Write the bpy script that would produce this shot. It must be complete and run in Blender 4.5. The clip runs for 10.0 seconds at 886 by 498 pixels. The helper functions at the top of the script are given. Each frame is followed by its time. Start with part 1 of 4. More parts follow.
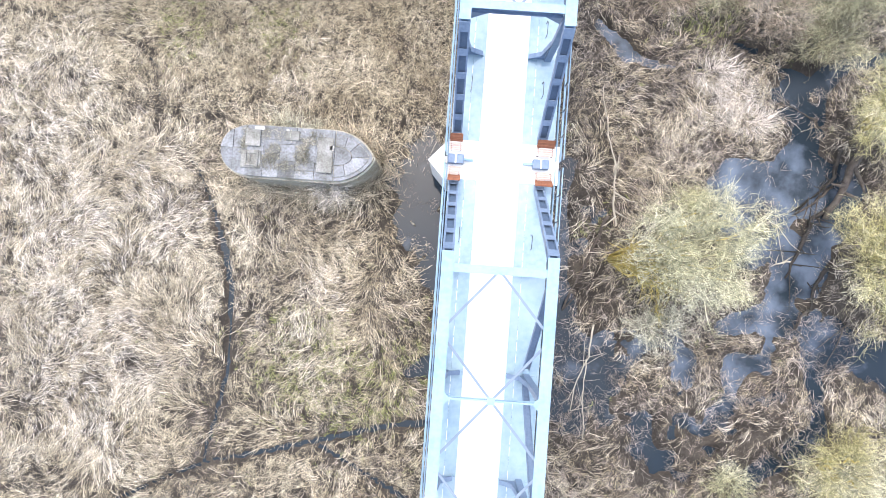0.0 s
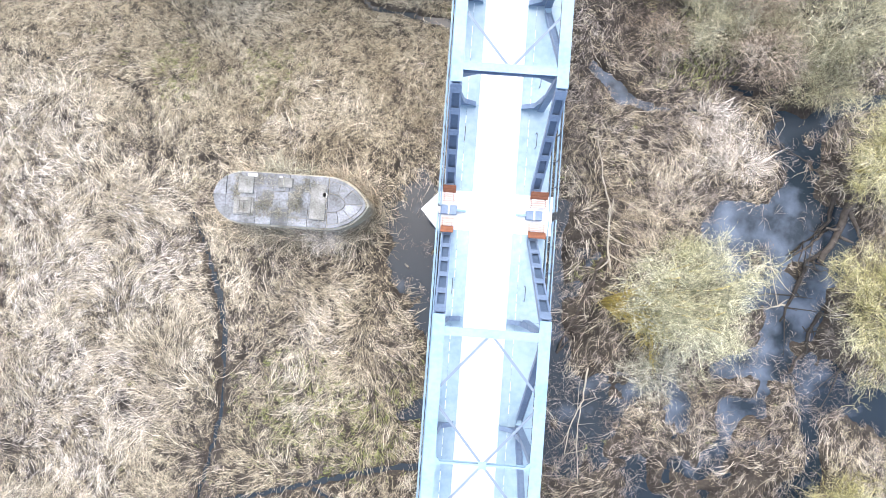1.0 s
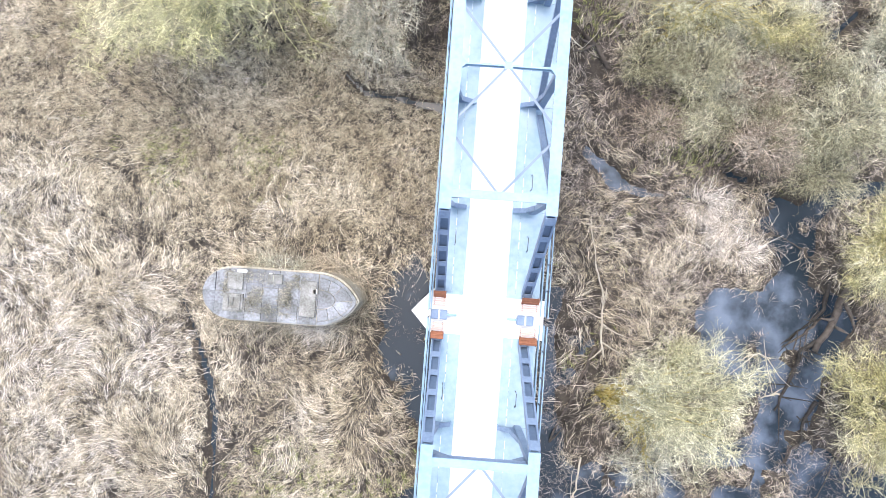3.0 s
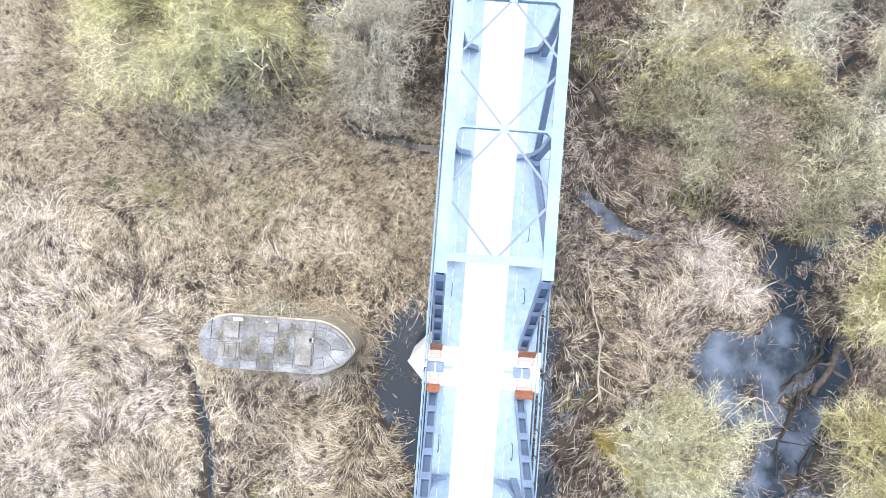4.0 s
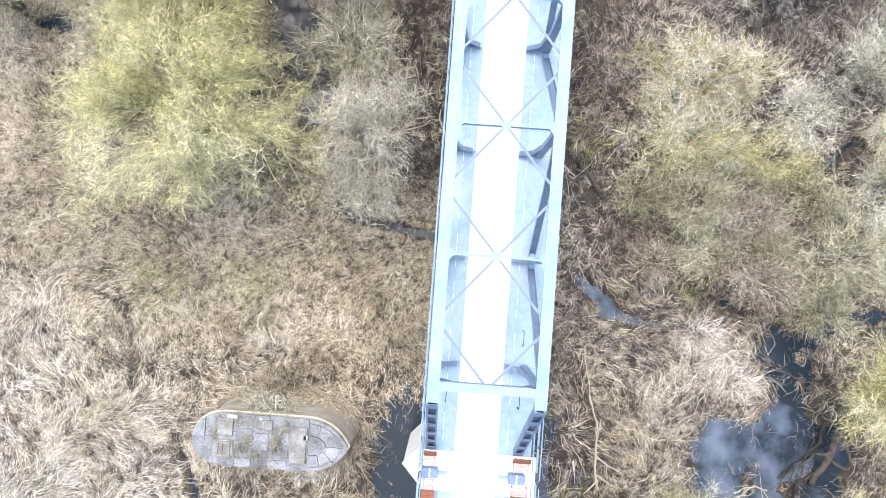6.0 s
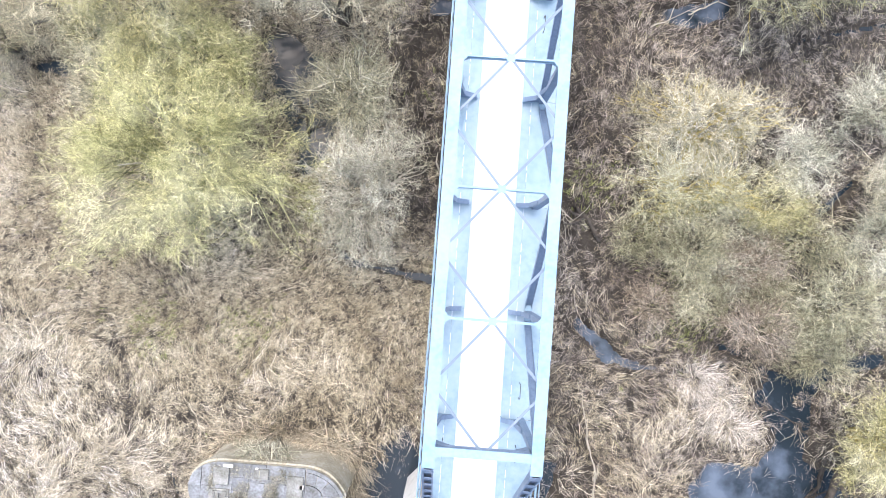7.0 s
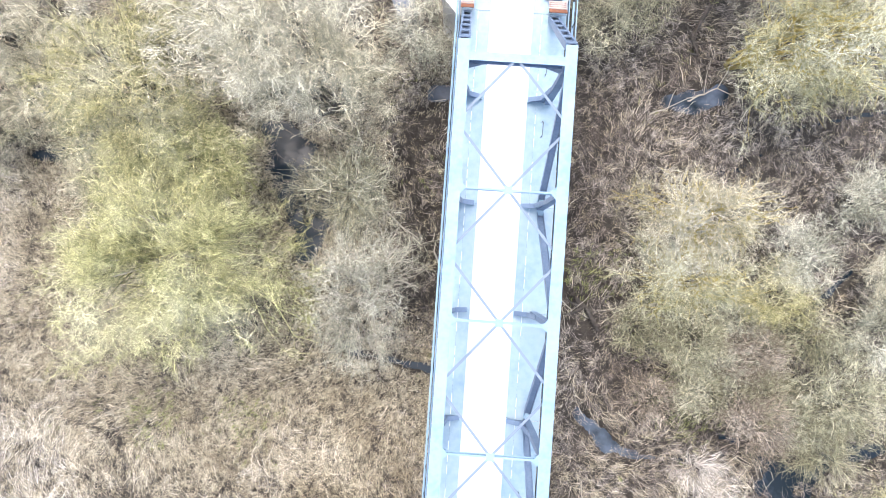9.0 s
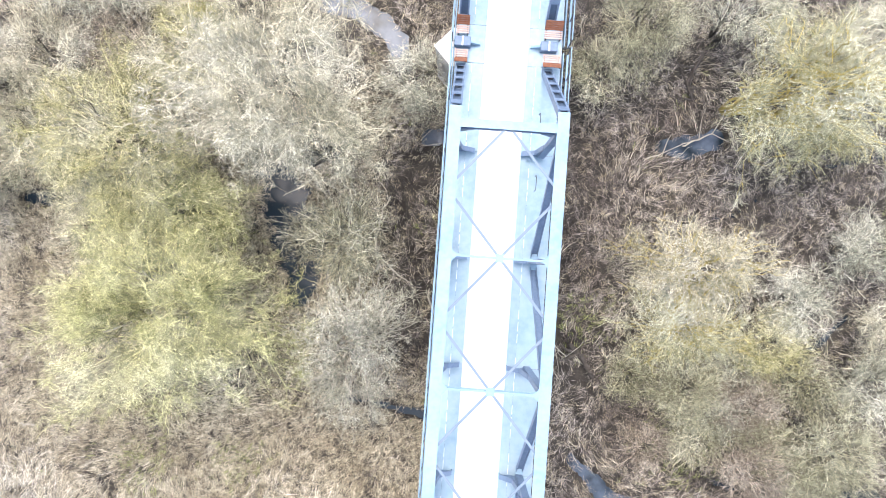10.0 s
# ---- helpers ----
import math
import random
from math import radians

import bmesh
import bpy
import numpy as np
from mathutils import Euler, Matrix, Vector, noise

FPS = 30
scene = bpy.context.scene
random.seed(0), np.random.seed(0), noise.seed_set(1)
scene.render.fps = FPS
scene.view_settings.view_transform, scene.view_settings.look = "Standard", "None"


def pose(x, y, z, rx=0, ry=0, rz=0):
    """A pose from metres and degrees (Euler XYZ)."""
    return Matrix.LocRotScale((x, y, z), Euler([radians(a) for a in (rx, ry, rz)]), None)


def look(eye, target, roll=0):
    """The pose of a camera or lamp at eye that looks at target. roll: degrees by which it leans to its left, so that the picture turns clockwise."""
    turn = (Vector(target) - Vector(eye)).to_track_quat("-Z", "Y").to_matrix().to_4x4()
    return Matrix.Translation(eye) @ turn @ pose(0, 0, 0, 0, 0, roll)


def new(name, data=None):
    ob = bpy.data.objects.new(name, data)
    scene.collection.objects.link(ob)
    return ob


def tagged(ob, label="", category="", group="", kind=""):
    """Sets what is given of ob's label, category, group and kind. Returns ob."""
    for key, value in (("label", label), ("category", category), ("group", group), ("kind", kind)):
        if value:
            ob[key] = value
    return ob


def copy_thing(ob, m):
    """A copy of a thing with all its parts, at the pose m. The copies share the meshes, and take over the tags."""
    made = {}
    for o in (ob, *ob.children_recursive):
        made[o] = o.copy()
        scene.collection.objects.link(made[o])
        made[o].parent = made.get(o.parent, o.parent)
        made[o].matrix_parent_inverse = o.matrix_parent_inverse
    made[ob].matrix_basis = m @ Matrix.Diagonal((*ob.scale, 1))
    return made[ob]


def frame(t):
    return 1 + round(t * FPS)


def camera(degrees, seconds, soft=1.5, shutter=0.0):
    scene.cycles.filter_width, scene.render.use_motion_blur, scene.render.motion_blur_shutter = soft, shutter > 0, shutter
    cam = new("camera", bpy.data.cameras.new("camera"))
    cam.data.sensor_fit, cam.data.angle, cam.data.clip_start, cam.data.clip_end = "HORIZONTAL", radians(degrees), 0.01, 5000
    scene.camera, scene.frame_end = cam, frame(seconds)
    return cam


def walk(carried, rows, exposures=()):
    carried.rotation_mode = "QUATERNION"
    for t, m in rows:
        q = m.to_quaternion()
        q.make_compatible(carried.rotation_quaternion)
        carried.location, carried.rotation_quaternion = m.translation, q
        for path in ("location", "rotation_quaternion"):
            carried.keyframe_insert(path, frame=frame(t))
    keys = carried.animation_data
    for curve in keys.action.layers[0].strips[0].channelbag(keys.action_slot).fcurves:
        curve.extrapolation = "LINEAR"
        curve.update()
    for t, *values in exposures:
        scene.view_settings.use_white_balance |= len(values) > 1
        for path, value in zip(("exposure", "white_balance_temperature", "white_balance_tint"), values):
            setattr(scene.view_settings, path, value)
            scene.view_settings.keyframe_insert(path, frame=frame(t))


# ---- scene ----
cam = camera(70.0, 10.0, soft=0.6)
PATH = [
    (0, -2.305, -5.918, 43.384, 0.980, 0.683, 4.123),
    (0.5, -2.221, -4.504, 43.360, 1.050, 0.672, 4.118),
    (1, -2.126, -3.035, 43.325, 1.056, 0.657, 4.171),
    (1.5, -2.075, -1.572, 43.288, 1.093, 0.638, 4.186),
    (2, -2.009, -0.130, 43.226, 1.172, 0.653, 4.238),
    (2.5, -2.006, 1.324, 43.152, 1.220, 0.656, 4.259),
    (4, -2.028, 5.723, 43.036, 1.244, 0.633, 4.267),
    (4.5, -2.001, 7.159, 42.969, 1.266, 0.678, 4.259),
    (5, -1.992, 8.611, 42.926, 1.286, 0.743, 4.257),
    (5.5, -1.992, 10.098, 42.935, 1.291, 0.819, 4.232),
    (7, -1.960, 14.404, 42.897, 1.452, 0.907, 4.183),
    (7.5, -1.989, 15.921, 42.869, 1.366, 0.918, 4.145),
    (8, -2.078, 17.447, 42.885, 1.366, 0.947, 4.065),
    (8.5, -2.176, 18.985, 42.868, 1.287, 0.941, 4.025),
    (9, -2.232, 20.563, 42.805, 1.247, 0.957, 4.009),
    (9.5, -2.175, 22.127, 42.730, 1.200, 0.910, 4.079),
    (10, -2.082, 23.687, 42.719, 1.161, 0.893, 4.131),
]
walk(cam, [(t, pose(x, y, z, rx, ry, rz)) for t, x, y, z, rx, ry, rz in PATH])

# ---- light ----
world = bpy.data.worlds.new("sky")
scene.world = world
world.use_nodes = True
sky = world.node_tree.nodes.new("ShaderNodeTexSky")
sky.sky_type, sky.sun_disc = "NISHITA", False
SUN_UP, SUN_ROUND = radians(70), radians(333)
sky.sun_elevation, sky.sun_rotation = SUN_UP, SUN_ROUND
sky.dust_density, sky.air_density = 3.5, 1.0
background = world.node_tree.nodes["Background"]
background.inputs["Strength"].default_value = 0.15
world.node_tree.links.new(sky.outputs["Color"], background.inputs["Color"])
sun = new("sun", bpy.data.lights.new("sun", "SUN"))
sun.data.energy, sun.data.angle, sun.data.color = 0.55, radians(85), (0.95, 0.967, 1.0)
sun_from = Vector((math.sin(SUN_ROUND) * math.cos(SUN_UP), math.cos(SUN_ROUND) * math.cos(SUN_UP), math.sin(SUN_UP)))
sun.matrix_world = look(sun_from * 60, (0, 0, 0))
scene.view_settings.exposure = 1.71


# ---- materials ----
def material(name, colours, scale=1.0, rough=0.8, metal=0.0, bump=0.0, bump_scale=20.0, island=0.0, thing=0.0, fine=8.0, spec=0.3):
    """Colours mixed by a coarse and a fine noise; island and thing: how far each piece differs in brightness."""
    m = bpy.data.materials.new(name)
    m.use_nodes = True
    nodes, links = m.node_tree.nodes, m.node_tree.links
    bsdf = nodes["Principled BSDF"]
    bsdf.inputs["Roughness"].default_value, bsdf.inputs["Metallic"].default_value = rough, metal
    bsdf.inputs["Specular IOR Level"].default_value = spec
    where = nodes.new("ShaderNodeNewGeometry")
    coarse, small = nodes.new("ShaderNodeTexNoise"), nodes.new("ShaderNodeTexNoise")
    coarse.inputs["Scale"].default_value, coarse.inputs["Detail"].default_value = scale, 5
    small.inputs["Scale"].default_value, small.inputs["Detail"].default_value = scale * fine * (1.8 if island else 1.0), 4
    for n in (coarse, small):
        links.new(where.outputs["Position"], n.inputs["Vector"])
    blend = nodes.new("ShaderNodeMix")
    blend.data_type = "FLOAT"
    blend.inputs["Factor"].default_value = 0.4
    links.new(coarse.outputs["Fac"], blend.inputs[2])
    links.new(small.outputs["Fac"], blend.inputs[3])
    ramp = nodes.new("ShaderNodeValToRGB")
    links.new(blend.outputs[0], ramp.inputs["Fac"])
    steps = ramp.color_ramp.elements
    while len(steps) < len(colours):
        steps.new(0.5)
    for i, c in enumerate(colours):
        steps[i].position = (0.39 + 0.22 * i / max(1, len(colours) - 1)) if island else (0.34 + 0.32 * i / max(1, len(colours) - 1))
        steps[i].color = (*c, 1)
    last = ramp.outputs["Color"]
    for amount, node, out in ((island, "ShaderNodeNewGeometry", "Random Per Island"), (thing, "ShaderNodeObjectInfo", "Random")):
        if amount:
            source, span, tint = nodes.new(node), nodes.new("ShaderNodeMapRange"), nodes.new("ShaderNodeHueSaturation")
            span.inputs["To Min"].default_value, span.inputs["To Max"].default_value = 1 - amount, 1 + amount
            if node == "ShaderNodeNewGeometry":
                # most pieces dull, a few bright
                skew = nodes.new("ShaderNodeMath")
                skew.operation = "POWER"
                skew.inputs[1].default_value = 1.7
                links.new(source.outputs[out], skew.inputs[0])
                links.new(skew.outputs["Value"], span.inputs["Value"])
                span.inputs["To Max"].default_value = 1 + 1.65 * amount
            else:
                links.new(source.outputs[out], span.inputs["Value"])
            links.new(span.outputs["Result"], tint.inputs["Value"])
            links.new(last, tint.inputs["Color"])
            last = tint.outputs["Color"]
    links.new(last, bsdf.inputs["Base Color"])
    if bump:
        grain, relief = nodes.new("ShaderNodeTexNoise"), nodes.new("ShaderNodeBump")
        grain.inputs["Scale"].default_value, grain.inputs["Detail"].default_value = bump_scale, 6
        links.new(where.outputs["Position"], grain.inputs["Vector"])
        relief.inputs["Strength"].default_value, relief.inputs["Distance"].default_value = bump, 0.05
        links.new(grain.outputs["Fac"], relief.inputs["Height"])
        links.new(relief.outputs["Normal"], bsdf.inputs["Normal"])
    return m


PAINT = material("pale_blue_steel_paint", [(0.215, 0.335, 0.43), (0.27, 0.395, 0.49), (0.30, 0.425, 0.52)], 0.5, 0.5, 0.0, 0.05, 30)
# PAINT darkened: shade on steep and upright faces put into the colour
DIM_STEEL = material("blue_grey_dim_steel", [(0.13, 0.18, 0.26), (0.165, 0.225, 0.315), (0.20, 0.26, 0.355)], 0.8, 0.5, 0.0, 0.05, 30)
# sunk between the channels: the recess shade is painted as dark navy
SHADED_WEB = material("shaded_navy_web", [(0.075, 0.11, 0.17), (0.10, 0.145, 0.21)], 0.8, 0.55, 0.0, 0.05, 30)
PLATE = material("worn_deck_plate", [(0.23, 0.335, 0.40), (0.295, 0.40, 0.465), (0.35, 0.445, 0.50)], 0.35, 0.45, 0.1, 0.1, 18, thing=0.05)
# lateral braces, a darker tone than the chords
BRACE = material("grey_blue_brace_steel", [(0.17, 0.22, 0.27), (0.21, 0.26, 0.32)], 2, 0.5)
SEAM = material("bare_seam_metal", [(0.6, 0.65, 0.68), (0.75, 0.8, 0.82)], 3, 0.4, 0.2)
WALKWAY = material("pale_walkway_planks", [(0.80, 0.79, 0.76), (0.86, 0.85, 0.82)], 0.8, 0.8, thing=0.02)
CONCRETE = material("pale_concrete", [(0.55, 0.54, 0.50), (0.68, 0.66, 0.62), (0.74, 0.72, 0.68)], 0.5, 0.9, bump=0.2, bump_scale=12)
OLD_STONE = material("weathered_granite", [(0.11, 0.11, 0.098), (0.205, 0.21, 0.212), (0.30, 0.308, 0.32)], 0.9, 0.9, bump=0.6, bump_scale=9, thing=0.2)
OLD_WALL = material("ochre_stone_masonry", [(0.24, 0.215, 0.16), (0.40, 0.365, 0.285), (0.50, 0.475, 0.405)], 0.9, 0.9, bump=0.5, bump_scale=7)
BEARING = material("tan_bearing_stone", [(0.13, 0.125, 0.105), (0.225, 0.22, 0.195), (0.33, 0.325, 0.30)], 1.5, 0.9, bump=0.5, bump_scale=9, thing=0.12)
BENCH_BACK = material("brown_bench_slats", [(0.21, 0.082, 0.042), (0.30, 0.125, 0.07)], 6, 0.6, bump=0.1, thing=0.12)
# pale slats, their overexposed brightness painted into the colour as well
BENCH_SEAT = material("pale_overlit_bench_slats", [(0.52, 0.36, 0.29), (0.64, 0.47, 0.40)], 6, 0.7, bump=0.1, thing=0.1)
DARK_STEEL = material("dark_steel", [(0.05, 0.055, 0.06), (0.09, 0.10, 0.11)], 4, 0.5, 0.3)
EARTH = material("wet_marsh_earth", [(0.02, 0.0165, 0.013), (0.045, 0.038, 0.03), (0.08, 0.067, 0.052)], 0.6, 0.9, bump=0.8, bump_scale=6, fine=12)
STRAW = material("dry_pale_reed", [(0.35, 0.30, 0.212), (0.60, 0.527, 0.40), (0.78, 0.712, 0.58)], 0.22, 0.7, island=0.6)
TAN = material("dry_tan_grass", [(0.285, 0.238, 0.16), (0.435, 0.375, 0.26), (0.58, 0.51, 0.375)], 0.25, 0.8, island=0.5)
SEDGE = material("brown_dead_sedge", [(0.15, 0.125, 0.107), (0.295, 0.254, 0.217), (0.46, 0.41, 0.36)], 0.25, 0.8, island=0.65)
GREEN = material("young_green_grass", [(0.19, 0.215, 0.065), (0.30, 0.32, 0.12)], 0.5, 0.7, island=0.5)
BARK = material("grey_willow_bark", [(0.06, 0.05, 0.042), (0.13, 0.112, 0.092)], 3, 0.9, bump=0.5, bump_scale=15, island=0.2)
YELLOW_BARK = material("yellow_willow_bark", [(0.40, 0.30, 0.075), (0.56, 0.44, 0.13)], 2, 0.8, island=0.3)
TWIG_GREEN = material("budding_green_twigs", [(0.272, 0.264, 0.105), (0.482, 0.457, 0.225), (0.675, 0.635, 0.40)], 0.22, 0.7, island=0.7)
TWIG_YELLOW = material("budding_yellow_twigs", [(0.26, 0.23, 0.09), (0.44, 0.40, 0.20), (0.60, 0.56, 0.38)], 0.3, 0.7, island=0.7)
TWIG_GREY = material("bare_grey_twigs", [(0.25, 0.238, 0.165), (0.46, 0.44, 0.33), (0.64, 0.615, 0.50)], 0.3, 0.8, island=0.7)
TWIG_OLIVE = material("budding_olive_twigs", [(0.21, 0.197, 0.12), (0.375, 0.350, 0.225), (0.54, 0.505, 0.37)], 0.25, 0.8, island=0.7)
TWIG_PALE = material("pale_bare_twigs", [(0.31, 0.28, 0.18), (0.52, 0.475, 0.34), (0.68, 0.635, 0.50)], 0.22, 0.8, island=0.7)
TWIG_CREAM = material("pale_cream_twigs", [(0.32, 0.30, 0.165), (0.50, 0.477, 0.31), (0.66, 0.64, 0.49)], 0.22, 0.8, island=0.7)
BLEACHED = material("bleached_whitish_reed", [(0.46, 0.415, 0.35), (0.64, 0.585, 0.51), (0.78, 0.725, 0.65)], 0.3, 0.75, island=0.6)
TWIG_BROWN = material("bare_brown_twigs", [(0.16, 0.125, 0.09), (0.34, 0.28, 0.21), (0.50, 0.44, 0.36)], 0.3, 0.8, island=0.75)
MOSS = material("dry_grey_moss", [(0.13, 0.12, 0.085), (0.25, 0.235, 0.175), (0.38, 0.355, 0.29)], 1.2, 0.9, island=0.6)
DEAD = material("bleached_dead_wood", [(0.38, 0.34, 0.26), (0.56, 0.51, 0.42)], 3, 0.9, bump=0.4, bump_scale=14)
DARK_WOOD = material("black_sodden_wood", [(0.02, 0.018, 0.015), (0.06, 0.052, 0.042)], 3, 0.7, bump=0.4, bump_scale=14)

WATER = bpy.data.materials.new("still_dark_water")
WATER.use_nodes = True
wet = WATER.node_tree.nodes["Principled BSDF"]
# patches of silt and cloud reflection, painted into the water's colour
sheen_noise, tint = WATER.node_tree.nodes.new("ShaderNodeTexNoise"), WATER.node_tree.nodes.new("ShaderNodeValToRGB")
sheen_noise.inputs["Scale"].default_value, sheen_noise.inputs["Detail"].default_value = 0.5, 7
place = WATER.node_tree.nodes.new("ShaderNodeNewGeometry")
WATER.node_tree.links.new(place.outputs["Position"], sheen_noise.inputs["Vector"])
# silty shallows, sky reflections painted in: centre, radius of pale part and of fade
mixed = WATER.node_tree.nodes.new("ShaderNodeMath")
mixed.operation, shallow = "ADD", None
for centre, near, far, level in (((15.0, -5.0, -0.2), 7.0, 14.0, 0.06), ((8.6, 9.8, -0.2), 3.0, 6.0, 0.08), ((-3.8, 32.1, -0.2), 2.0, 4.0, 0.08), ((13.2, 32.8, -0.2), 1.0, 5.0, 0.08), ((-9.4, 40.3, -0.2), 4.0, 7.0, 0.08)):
    silt_sheen, fade, most = (WATER.node_tree.nodes.new(n) for n in ("ShaderNodeVectorMath", "ShaderNodeMapRange", "ShaderNodeMath"))
    silt_sheen.operation, most.operation = "DISTANCE", "MAXIMUM"
    silt_sheen.inputs[1].default_value = centre
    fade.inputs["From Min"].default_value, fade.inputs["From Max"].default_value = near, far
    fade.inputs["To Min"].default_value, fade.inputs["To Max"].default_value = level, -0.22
    WATER.node_tree.links.new(place.outputs["Position"], silt_sheen.inputs[0])
    WATER.node_tree.links.new(silt_sheen.outputs["Value"], fade.inputs["Value"])
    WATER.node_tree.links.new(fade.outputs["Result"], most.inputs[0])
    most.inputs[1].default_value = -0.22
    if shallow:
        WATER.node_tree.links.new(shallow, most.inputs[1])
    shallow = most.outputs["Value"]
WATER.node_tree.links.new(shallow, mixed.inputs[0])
WATER.node_tree.links.new(sheen_noise.outputs["Fac"], mixed.inputs[1])
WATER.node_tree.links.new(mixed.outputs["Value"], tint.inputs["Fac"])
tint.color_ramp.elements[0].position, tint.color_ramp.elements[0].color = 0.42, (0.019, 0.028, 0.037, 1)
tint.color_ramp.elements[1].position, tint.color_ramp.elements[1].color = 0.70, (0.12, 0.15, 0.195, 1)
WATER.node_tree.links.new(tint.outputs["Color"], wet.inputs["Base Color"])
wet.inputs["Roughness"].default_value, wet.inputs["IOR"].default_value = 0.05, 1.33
ripple, dent = WATER.node_tree.nodes.new("ShaderNodeTexNoise"), WATER.node_tree.nodes.new("ShaderNodeBump")
ripple.inputs["Scale"].default_value, ripple.inputs["Detail"].default_value = 2.0, 3
dent.inputs["Strength"].default_value, dent.inputs["Distance"].default_value = 0.08, 0.05
WATER.node_tree.links.new(ripple.outputs["Fac"], dent.inputs["Height"])
WATER.node_tree.links.new(dent.outputs["Normal"], wet.inputs["Normal"])


# ---- helpers for shapes ----
def link_mesh(name, bm, mat, parent=None, label="", smooth=False):
    me = bpy.data.meshes.new(name)
    bmesh.ops.recalc_face_normals(bm, faces=bm.faces)
    bm.to_mesh(me)
    bm.free()
    me.materials.append(mat)
    if smooth:
        me.polygons.foreach_set("use_smooth", [True] * len(me.polygons))
    ob = new(name, me)
    ob.parent = parent
    return tagged(ob, label)


def part(name, bm, mat, parent, label="", smooth=False):
    return link_mesh(name, bm, mat, parent, label, smooth)


def thing(name, label, category, at=(0, 0, 0), group="", kind=""):
    ob = new(name)
    ob.empty_display_size = 0.3
    ob.location = at
    return tagged(ob, label, category, group, kind)


def slab(bm, lo, hi, bevel=0.0):
    """A box between two corners, its edges rounded by bevel."""
    lo, hi = Vector(lo), Vector(hi)
    made = bmesh.ops.create_cube(bm, size=1, matrix=Matrix.Translation((lo + hi) / 2) @ Matrix.Diagonal((*(hi - lo), 1)))
    if bevel:
        edges = {e for v in made["verts"] for e in v.link_edges}
        bmesh.ops.bevel(bm, geom=list(edges), offset=bevel, segments=1, affect="EDGES")
    return bm


def bar(bm, a, b, wide, deep, side=(1, 0, 0), bevel=0.0):
    """A straight bar from a to b; wide along side, deep across it."""
    a, b = Vector(a), Vector(b)
    along = (b - a).normalized()
    s = Vector(side)
    s = (s - along * s.dot(along)).normalized()
    u = along.cross(s)
    turn = Matrix((s, u, along)).transposed().to_4x4()
    made = bmesh.ops.create_cube(bm, size=1, matrix=Matrix.Translation((a + b) / 2) @ turn @ Matrix.Diagonal((wide, deep, (b - a).length, 1)))
    if bevel:
        edges = {e for v in made["verts"] for e in v.link_edges}
        bmesh.ops.bevel(bm, geom=list(edges), offset=bevel, segments=1, affect="EDGES")
    return bm


def prism(bm, outline, axis, lo, hi):
    """An outline in a plane, drawn out along axis from lo to hi."""
    def place(p, h):
        return {"x": (h, p[0], p[1]), "y": (p[0], h, p[1]), "z": (p[0], p[1], h)}[axis]
    ends = [[bm.verts.new(place(p, h)) for p in outline] for h in (lo, hi)]
    bm.faces.new(ends[0])
    bm.faces.new(ends[1][::-1])
    for i in range(len(outline)):
        j = (i + 1) % len(outline)
        bm.faces.new((ends[0][i], ends[0][j], ends[1][j], ends[1][i]))
    return bm


def tube(bm, points, radii, sides=6):
    """A round, tapering tube through points."""
    rings = []
    for i, p in enumerate(points):
        p = Vector(p)
        ahead = (Vector(points[min(i + 1, len(points) - 1)]) - Vector(points[max(i - 1, 0)])).normalized()
        s = ahead.orthogonal().normalized()
        u = ahead.cross(s)
        rings.append([bm.verts.new(p + radii[i] * (math.cos(a) * s + math.sin(a) * u)) for a in (2 * math.pi * k / sides for k in range(sides))])
    for r, q in zip(rings, rings[1:]):
        for k in range(sides):
            bm.faces.new((r[k], r[(k + 1) % sides], q[(k + 1) % sides], q[k]))
    bm.faces.new(rings[0][::-1])
    bm.faces.new(rings[-1])
    return bm


# ---- smooth noise for the land ----
LATTICE = np.random.RandomState(5).rand(256, 256)


def field(x, y, size, seed=0):
    """Smooth noise from 0 to 1 with lumps of that size in metres."""
    x, y = np.asarray(x) / size + 31.7 * (seed + 1), np.asarray(y) / size + 17.3 * (seed + 1)
    i, j = np.floor(x).astype(int), np.floor(y).astype(int)
    u, v = x - i, y - j
    u, v = u * u * (3 - 2 * u), v * v * (3 - 2 * v)
    g = lambda a, b: LATTICE[a % 256, b % 256]
    return (g(i, j) * (1 - u) + g(i + 1, j) * u) * (1 - v) + (g(i, j + 1) * (1 - u) + g(i + 1, j + 1) * u) * v


def nearness(x, y, line):
    """How deep within a line of (x, y, half width) a place lies: 1 on it, 0 at its edge, negative outside, in half widths."""
    best = np.full(np.shape(x), -50.0)
    for (ax, ay, ar), (bx, by, br) in zip(line, line[1:]):
        dx, dy = bx - ax, by - ay
        k = np.clip(((x - ax) * dx + (y - ay) * dy) / (dx * dx + dy * dy), 0, 1)
        best = np.maximum(best, 1 - np.hypot(x - ax - k * dx, y - ay - k * dy) / (ar + k * (br - ar)))
    return best


